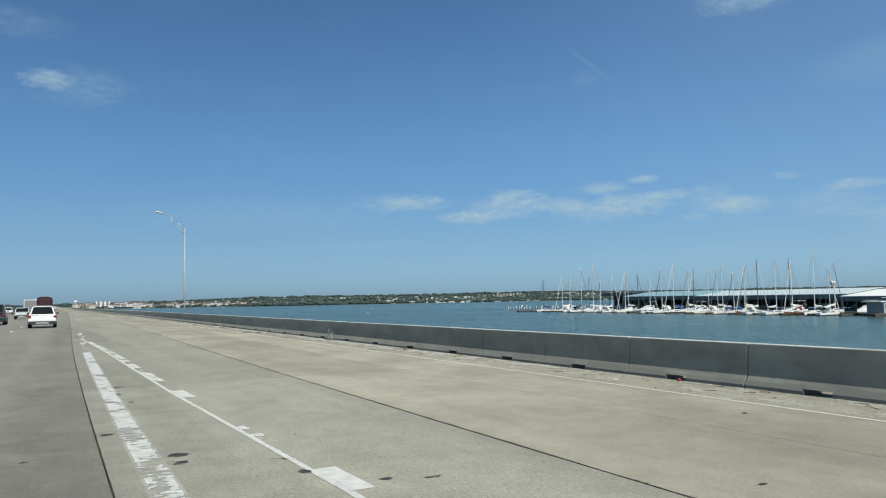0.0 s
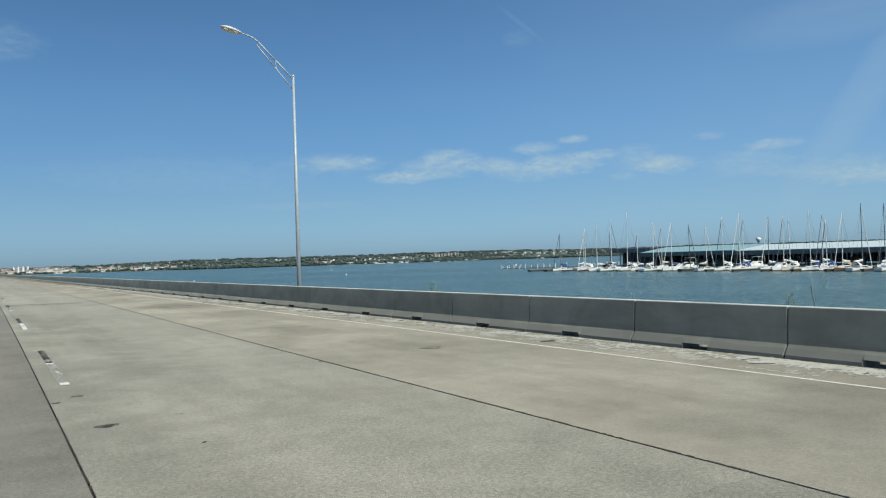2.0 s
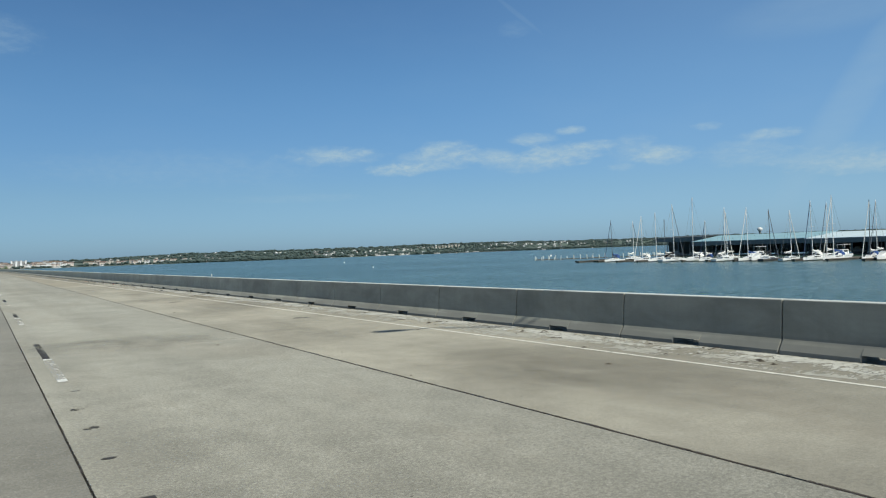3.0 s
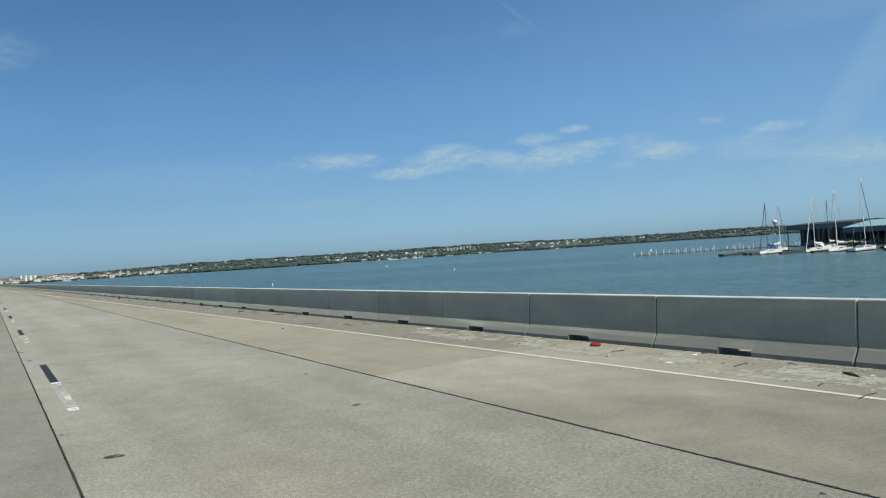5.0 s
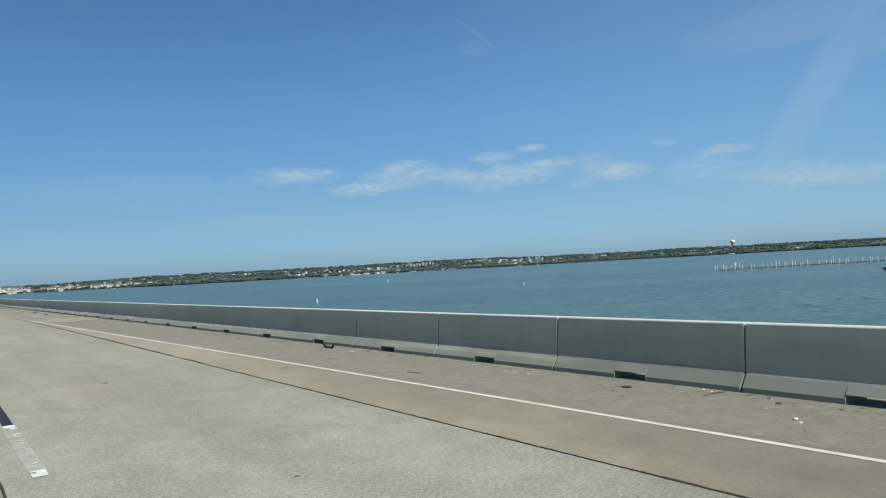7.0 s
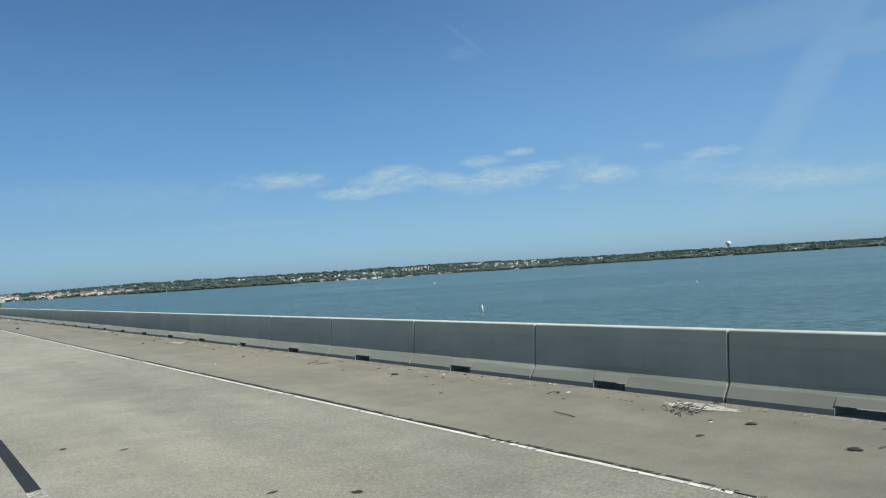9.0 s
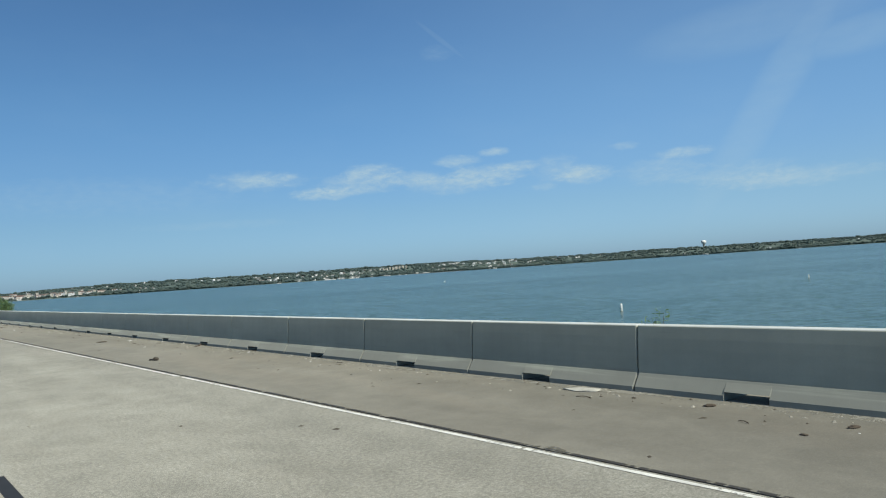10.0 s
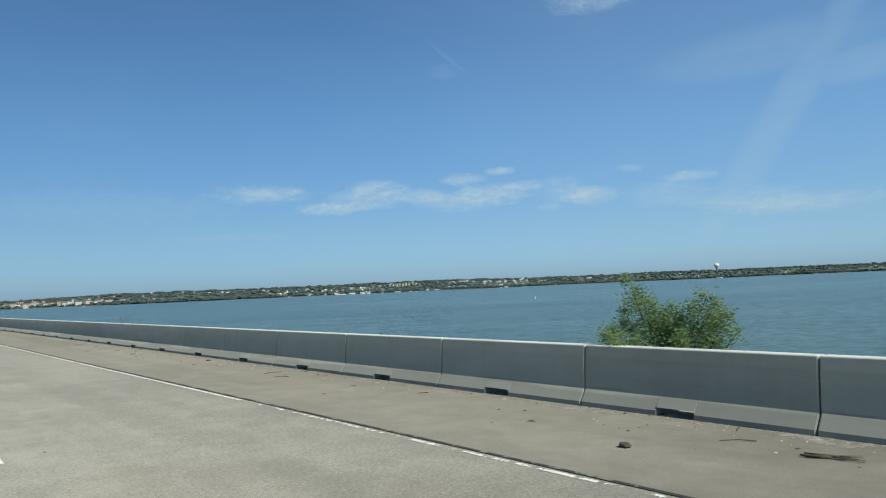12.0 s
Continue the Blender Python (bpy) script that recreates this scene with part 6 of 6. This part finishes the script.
def build_marks():
    rng = random.Random(23)
    spots = B()
    # dark rubber and oil spots near the lane line
    gore = ((-9.54, 9.05, 0.13, 0.13), (-9.60, 8.62, 0.13, 0.12), (-8.66, 8.2, 0.12, 0.10), (-8.58, 7.5, 0.07, 0.10), (-8.01, 6.8, 0.07, 0.06), (-7.60, 6.64, 0.10, 0.04), (-10.14, 10.9, 0.09, 0.10),
            (-9.55, 16.8, 0.11, 0.14), (-9.68, 15.5, 0.08, 0.12), (-9.55, 14.2, 0.06, 0.12), (-9.72, 22.0, 0.10, 0.30), (-9.62, 24.2, 0.10, 0.22), (-9.66, 26.8, 0.10, 0.2), (-9.19, 31.85, 0.13, 0.14),
            (-9.27, 33.5, 0.10, 0.07), (-9.28, 36.1, 0.10, 0.09), (-9.84, 35.1, 0.10, 0.10), (-9.07, 39.7, 0.12, 0.07), (-9.62, 39.8, 0.13, 0.08))
    lane = ((-9.47, 50.68, 0.10, 0.07), (-9.0, 50.61, 0.09, 0.06), (-9.41, 44.72, 0.11, 0.06), (-9.39, 44.31, 0.06, 0.05), (-9.46, 43.84, 0.13, 0.10), (-8.83, 44.71, 0.07, 0.05), (-8.89, 44.07, 0.05, 0.05),
            (-9.07, 59.52, 0.09, 0.07), (-9.35, 59.15, 0.06, 0.05), (-9.06, 57.23, 0.15, 0.09), (-8.67, 82.73, 0.09, 0.10), (-8.69, 81.57, 0.10, 0.08), (-7.77, 42.31, 0.05, 0.03))
    later = ((-8.08, 118.5, 0.10, 0.12), (-7.55, 131.4, 0.11, 0.10), (-7.61, 130.95, 0.10, 0.08), (-7.89, 132.4, 0.05, 0.06), (-7.72, 143.2, 0.12, 0.09), (-7.7, 141.0, 0.08, 0.08), (-7.15, 155.55, 0.09, 0.10),
             (-6.1, 229.5, 0.10, 0.06), (-5.78, 236.1, 0.05, 0.04), (-5.32, 235.5, 0.05, 0.03), (-2.83, 237.5, 0.06, 0.03), (-5.0, 176.0, 0.06, 0.03), (-0.46, 181.6, 0.07, 0.04))
    for x, y, rx, ry in gore + lane + later:
        blob(spots, x, y, rx, ry, rng)
    for k in range(64):
        y = rng.uniform(-5, 330)
        x = lane_joint(y) + (rng.gauss(0.6, 0.35) if k % 3 else rng.uniform(-3, 6))
        blob(spots, x, y, rng.uniform(0.03, 0.08), rng.uniform(0.015, 0.05), rng)
    tagged(part("rubber_marks", spots, M_TAR), "dark rubber and oil marks on the concrete", "road marking", kind="stuff")
    stains = thing("stains", "soft brown stains across the side lane and a darker band across the lane", "stain", kind="structure")
    # a soft darker band across the lane near 90 m
    part("stain", strip(B(), lambda y: lane_joint(y) + 0.1, lambda y: side_joint(y) - 0.1, 87.2, 91.6, 0.003), M_STAIN, stains)
    part("stain", strip(B(), lambda y: lane_joint(y) - 0.5, lambda y: side_joint(y) - 0.1, 88.4, 91.0, 0.0034), M_FILM, stains)
    # grey tyre film beside the lane joint
    for y0, y1, a, b in ((-10, 34, -1.6, 1.3), (30, 62, -1.2, 1.6), (56, 84, -1.0, 2.4)):
        part("tyre_film", strip(B(), lambda v: lane_joint(v) + a, lambda v: lane_joint(v) + b, y0, y1, 0.0026), M_FILM, stains, "grey rubbery film")
    y = 22.0
    while y < 131:
        h = rng.uniform(2.5, 6.5)
        a, b = rng.uniform(0.05, 0.9), rng.uniform(2.4, 4.4)
        part("stain", strip(B(), lambda v: side_joint(v) + a, lambda v: min(-0.25, side_joint(v) + b), y, y + h, 0.003), M_STAIN, stains)
        y += h + rng.uniform(0.5, 4.0)
    for y0, y1, a, b in ((76.0, 84.0, 0.6, 3.6),):
        part("stain", strip(B(), lambda v: side_joint(v) + a, lambda v: side_joint(v) + b, y0, y1, 0.0034), M_STAIN, stains)
    cut = B()
    for y, a, b in ((244.42, 2.5, 3.8), (246.0, 1.6, 3.75), (219.3, 2.4, 3.8), (220.9, 1.2, 3.7), (197.0, 1.5, 3.8), (271.0, 1.5, 3.8), (295.5, 2.0, 3.8), (169.5, 0.8, 3.6)):
        rows = [(lane_joint(y) + a + (b - a) * i / 14, y + rng.uniform(-0.02, 0.02)) for i in range(15)]
        for p, q in zip(rows, rows[1:]):
            vs = [cut.verts.new((p[0], p[1] - 0.012, 0.004)), cut.verts.new((q[0], q[1] - 0.012, 0.004)), cut.verts.new((q[0], q[1] + 0.012, 0.004)), cut.verts.new((p[0], p[1] + 0.012, 0.004))]
            cut.faces.new(vs)
    for x, y, rx, ry in ((-3.21, 41.8, 0.28, 0.22), (-3.22, 45.1, 0.20, 0.18), (-2.6, 258.4, 0.10, 0.2), (-0.9, 42.3, 0.5, 0.3), (-2.2, 92.0, 0.3, 0.2), (-3.0, 60.5, 0.25, 0.2), (-2.7, 103.5, 0.3, 0.25)):
        blob(cut, x, y, rx, ry, rng, 0.0045)
    tagged(part("cracks", cut, M_CRACK), "thin transverse cracks and faint dirt spots in the lanes", "crack", kind="stuff")


def litter_thing(name, label, bm, mat, at, category="litter", smooth=False):
    t = part(name, bm, mat, None, "", True)
    t.matrix_basis = at
    return tagged(t, label, category, group="roadside litter")


def rag(seed, lx, ly, lz, n=9):
    """A crumpled uneven lump."""
    bm = B()
    bmesh.ops.create_icosphere(bm, subdivisions=3, radius=1.0)
    for v in bm.verts:
        k = 1 + 0.35 * noise.noise(v.co * 1.7 + Vector((seed, 0, 0))) + 0.18 * noise.noise(v.co * 4.1 + Vector((0, seed, 0)))
        v.co = Vector((v.co.x * lx * k, v.co.y * ly * k, max(-0.0, v.co.z * k * 0.5 + 0.42) * lz))
    return bm


def ribbon(pts, wide, thick=0.006):
    """A bent flat strip through points, its width across the run and upright."""
    bm = B()
    rings = []
    for i, p in enumerate(pts):
        a, b = Vector(pts[max(i - 1, 0)]), Vector(pts[min(i + 1, len(pts) - 1)])
        run = (b - a).normalized()
        side = run.cross(Vector((1, 0, 0.25))).normalized() * (wide / 2)
        nrm = side.cross(run).normalized() * thick
        q = Vector(p)
        rings.append([tuple(q - side), tuple(q + side), tuple(q + side + nrm), tuple(q - side + nrm)])
    return loft(bm, rings)


def build_torn_trim():
    """Torn bumper trim caught at the barrier foot: two curled blades, a folded flap on a stalk, and a dark drooping strip."""
    t = thing("torn_trim", "torn white and silver bumper trim curling up at the barrier foot", "car trim", group="roadside litter", at=pose(-0.12, 31.0, 0))
    pale, dark = plain("scuffed_pale_trim", (0.66, 0.66, 0.64), 0.4, vary=0.3, scale=14), plain("grey_rubber_trim", (0.10, 0.10, 0.10), 0.8)
    part("blade", ribbon([(0, 0.16, 0.012), (0, 0.02, 0.03), (0, -0.08, 0.09), (0, -0.135, 0.17), (0, -0.145, 0.25), (0, -0.11, 0.32), (0.01, -0.06, 0.345)], 0.035), pale, t)
    part("blade", ribbon([(-0.03, 0.13, 0.012), (-0.03, -0.04, 0.03), (-0.03, -0.16, 0.10), (-0.03, -0.225, 0.19), (-0.03, -0.235, 0.27), (-0.03, -0.19, 0.345)], 0.045), pale, t)
    part("stalk", ribbon([(0.02, 0.36, 0.015), (0.02, 0.365, 0.14), (0.02, 0.375, 0.28), (0.02, 0.385, 0.40)], 0.030), pale, t)
    part("flap", ribbon([(0.0, 0.40, 0.37), (0.0, 0.37, 0.435), (0.0, 0.32, 0.43), (0.0, 0.27, 0.385)], 0.055), pale, t)
    part("flap", ribbon([(0.0, 0.10, 0.27), (0.0, 0.05, 0.22), (0.0, -0.01, 0.145), (0.0, -0.03, 0.12)], 0.028), pale, t)
    part("strip", ribbon([(-0.02, 0.48, 0.02), (0.0, 0.42, 0.15), (0.0, 0.30, 0.245), (0.0, 0.17, 0.285), (0.0, 0.09, 0.27)], 0.014), dark, t, "dark drooping rubber strip")
    part("strip", ribbon([(-0.16, 0.62, 0.012), (-0.14, 0.35, 0.014), (-0.10, 0.05, 0.013), (-0.05, -0.12, 0.012)], 0.05), dark, t, "dark rubber strip lying flat")
    for k, (x, y, sz) in enumerate(((-0.10, 0.10, 0.05), (-0.16, -0.02, 0.06), (-0.28, -0.12, 0.05), (-0.22, 0.30, 0.04), (-0.42, -0.33, 0.05))):
        part("shard", rag(60 + k, sz, sz * 1.2, 0.022), pale, t).matrix_basis = pose(x, y, 0.0)


def build_litter_things():
    build_torn_trim()
    litter_thing("rubber_lump", "crumpled brown lump of torn tyre rubber", rag(2, 0.055, 0.072, 0.085), plain("brown_rubber", (0.075, 0.062, 0.048), 0.9, vary=0.4, scale=15), pose(-2.0, 270.85, 0), "tyre scrap")
    litter_thing("rubber_lump", "small dark lump of torn rubber", rag(4, 0.03, 0.08, 0.035), M_RUBBER, pose(-2.04, 271.0, 0, 0, 0, 30), "tyre scrap")
    litter_thing("rubber_strip", "curved black strip of tyre tread", tube(B(), [(0, 0, 0.02), (0.05, -0.09, 0.025), (0.10, -0.22, 0.025), (0.16, -0.33, 0.025), (0.24, -0.42, 0.03)], 0.013, 0.008, 6), M_RUBBER, pose(-1.47, 300.46, 0), "tyre scrap")
    litter_thing("rubber_lump", "flat black scrap of tyre rubber", rag(6, 0.05, 0.09, 0.04), M_RUBBER, pose(-1.93, 300.53, 0, 0, 0, 20), "tyre scrap")
    litter_thing("stone", "small brown stone on the shoulder", rag(7, 0.045, 0.065, 0.055), M_BOARD, pose(-1.56, 312.42, 0), "stone")
    litter_thing("stone", "brown stone lying near the barrier", rag(9, 0.08, 0.10, 0.09), M_BOARD, pose(-0.42, 176.2, 0), "stone")
    bundle = B()
    r3 = random.Random(5)
    for k in range(9):
        u, v = r3.uniform(-0.05, 0.05), r3.uniform(0.0, 0.012)
        tube(bundle, [(-0.22 + r3.uniform(-0.05, 0.05), u, 0.012 + v), (r3.uniform(-0.05, 0.05), u * 0.4, 0.016 + v), (0.2 + r3.uniform(-0.06, 0.06), u * 2 + r3.uniform(-0.02, 0.02), 0.012 + v)], 0.007, 0.003, 5)
    litter_thing("twig_bundle", "bundle of dark roots lying on the shoulder", bundle, M_BOARD, pose(-0.79, 310.8, 0, 0, 0, -72), "twigs")
    root = B()
    for k in range(4):
        w0 = r3.uniform(-0.07, 0.07)
        tube(root, [(-0.2 + r3.uniform(-0.05, 0.05), w0, 0.01), (0.0, w0 * 0.3, 0.02 + r3.uniform(0, 0.02)), (0.22 + r3.uniform(-0.05, 0.05), w0 * 1.3, 0.012)], 0.010, 0.004, 5)
    litter_thing("root", "reddish dry root tangled on the shoulder", root, plain("reddish_root", (0.15, 0.075, 0.05), 0.9, vary=0.3, scale=15), pose(-1.33, 304.3, 0, 0, 0, 10), "root")
    lid = B()
    rod(lid, (0, 0, 0.0), (0, 0, 0.012), 0.062, 0.055, 18)
    litter_thing("plastic_disc", "dirty white plastic disc lying in the lane", lid, M_PILE, pose(-6.12, 302.06, 0.002), "plastic scrap")
    litter_thing("rag", "flat pale dried rag at the barrier foot", rag(41, 0.10, 0.24, 0.025), plain("pale_rag", (0.50, 0.49, 0.45), 0.9, vary=0.25, scale=18), pose(-0.22, 260.1, 0, 0, 0, 12), "rag")
    for x, y, s_, a_, sd in ((-0.32, 258.3, 1.0, 40, 42), (-0.5, 256.8, 0.9, 60, 43), (-0.98, 257.0, 0.6, 0, 44), (-2.02, 301.5, 0.5, 0, 46), (-0.25, 302.5, 0.5, 0, 47), (-0.49, 181.5, 0.9, 30, 48), (-0.35, 179.6, 0.7, 70, 49),
                           (-1.16, 250.7, 0.8, 20, 50), (-1.01, 243.2, 0.6, 80, 51), (-0.72, 245.9, 0.6, 10, 52), (-0.76, 231.3, 0.8, 35, 53), (-1.42, 231.4, 0.6, 60, 54), (-1.12, 230.2, 0.9, 15, 55), (-0.74, 237.5, 1.0, 50, 56), (-2.07, 141.65, 0.7, 25, 57)):
        litter_thing("bark_piece", "small dark piece of bark on the shoulder", rag(sd, 0.03 * s_, 0.06 * s_, 0.032 * s_), M_BOARD, pose(x, y, 0, 0, 0, a_), "bark")
    twist = B()
    tube(twist, [(-0.12, 0.08, 0.012), (-0.03, 0.0, 0.03), (0.05, -0.03, 0.02), (0.11, -0.16, 0.012)], 0.008, 0.004, 5)
    litter_thing("twig", "thin crooked twig lying on the shoulder", twist, M_BOARD, pose(-0.9, 299.75, 0), "twig")
    clump = B()
    for k in range(10):
        x0, y0, a_ = r3.uniform(-0.4, 0.4), r3.uniform(-0.3, 0.3), r3.uniform(-0.5, 0.5)
        tube(clump, [(x0 - 0.14, y0 - 0.1 * a_, 0.008), (x0, y0, 0.02 + r3.uniform(0, 0.02)), (x0 + 0.16, y0 + 0.2 * a_, 0.008)], 0.006, 0.003, 4)
    litter_thing("twig_clump", "flat clump of dark twigs and dirt beside the line", clump, M_BOARD, pose(-0.85, 42.4, 0, 0, 0, -25), "twigs")
    sprigs = B()
    for k in range(14):
        x0, y0, a_ = r3.uniform(-0.22, 0.22), r3.uniform(-0.30, 0.30), r3.uniform(-1.0, 1.0)
        tube(sprigs, [(x0 - 0.08, y0 - 0.10 * a_, 0.008), (x0, y0, 0.02 + r3.uniform(0, 0.03)), (x0 + 0.09, y0 + 0.12 * a_, 0.008)], 0.006, 0.003, 4)
    litter_thing("twig_clump", "small clump of dark twigs lying by the barrier", sprigs, M_BOARD, pose(-0.55, 232.1, 0), "twigs")
    litter_thing("board", "short board leaning on the barrier foot", box(B(), -0.028, 0.028, -0.24, 0.24, 0.0, 0.02, 0.005), M_BOARD, pose(-0.17, 273.3, 0.0, 6, 0, -50), "board")
    litter_thing("rubber_strip", "curled black rubber strip", tube(B(), [(0, 0.24, 0.10), (0.02, 0.16, 0.02), (0.03, 0.0, 0.02), (0.02, -0.16, 0.03), (-0.01, -0.26, 0.12)], 0.03, 0.02, 6), M_RUBBER, pose(-0.36, 189.8, 0), "tyre scrap")
    litter_thing("plastic_scrap", "bent red plastic scrap lying by the barrier", rag(12, 0.05, 0.10, 0.06), M_RED, pose(-0.30, 132.4, 0, 0, 0, 20), "plastic scrap")
    litter_thing("plastic_scrap", "flat red plastic scrap among twigs", rag(13, 0.07, 0.20, 0.035), plain("faded_red_plastic", (0.30, 0.075, 0.055), 0.5), pose(-0.30, 146.7, 0, 0, 0, 35), "plastic scrap")
    litter_thing("plastic_scrap", "small red plastic scrap in the drain slot", rag(14, 0.03, 0.045, 0.06), M_RED, pose(-0.06, 11.05, 0), "plastic scrap")
    ring = B()
    pts = [(0.0, 0.045 * math.cos(a), 0.050 + 0.042 * math.sin(a)) for a in (2 * math.pi * i / 18 for i in range(19))]
    tube(ring, pts, 0.006, None, 8)
    litter_thing("plastic_ring", "white plastic pipe ring standing in the drain slot", ring, M_PILE, pose(-0.02, 246.03, 0.0, 0, 12, 20), "plastic ring")
    for x, y, sd in ((-1.93, 242.4, 71), (-0.93, 179.1, 72)):
        litter_thing("paper_scrap", "small crumpled white paper scrap on the shoulder", rag(sd, 0.02, 0.024, 0.022), M_PILE, pose(x, y, 0), "paper scrap")
    for x, y, a, seed in ((-0.5, 150.1, 30, 21), (-0.25, 145.4, -20, 22), (-0.7, 41.0, 60, 23), (-0.6, 52.0, 20, 24), (-0.9, 59.6, 70, 25), (-0.5, 128.2, -30, 26), (-0.6, 115.5, 10, 27), (-0.75, 226.5, 40, 28), (-1.1, 279.0, 55, 29),
                          (-0.2, 296.0, 10, 30), (-0.35, 23.0, 5, 32)):
        litter_thing("bark_strip", "dark strip of bark on the shoulder", rag(seed, 0.022, 0.15, 0.035), M_BOARD, pose(x, y, 0, 0, 0, a), "bark")


build_litter()
build_marks()
build_litter_things()
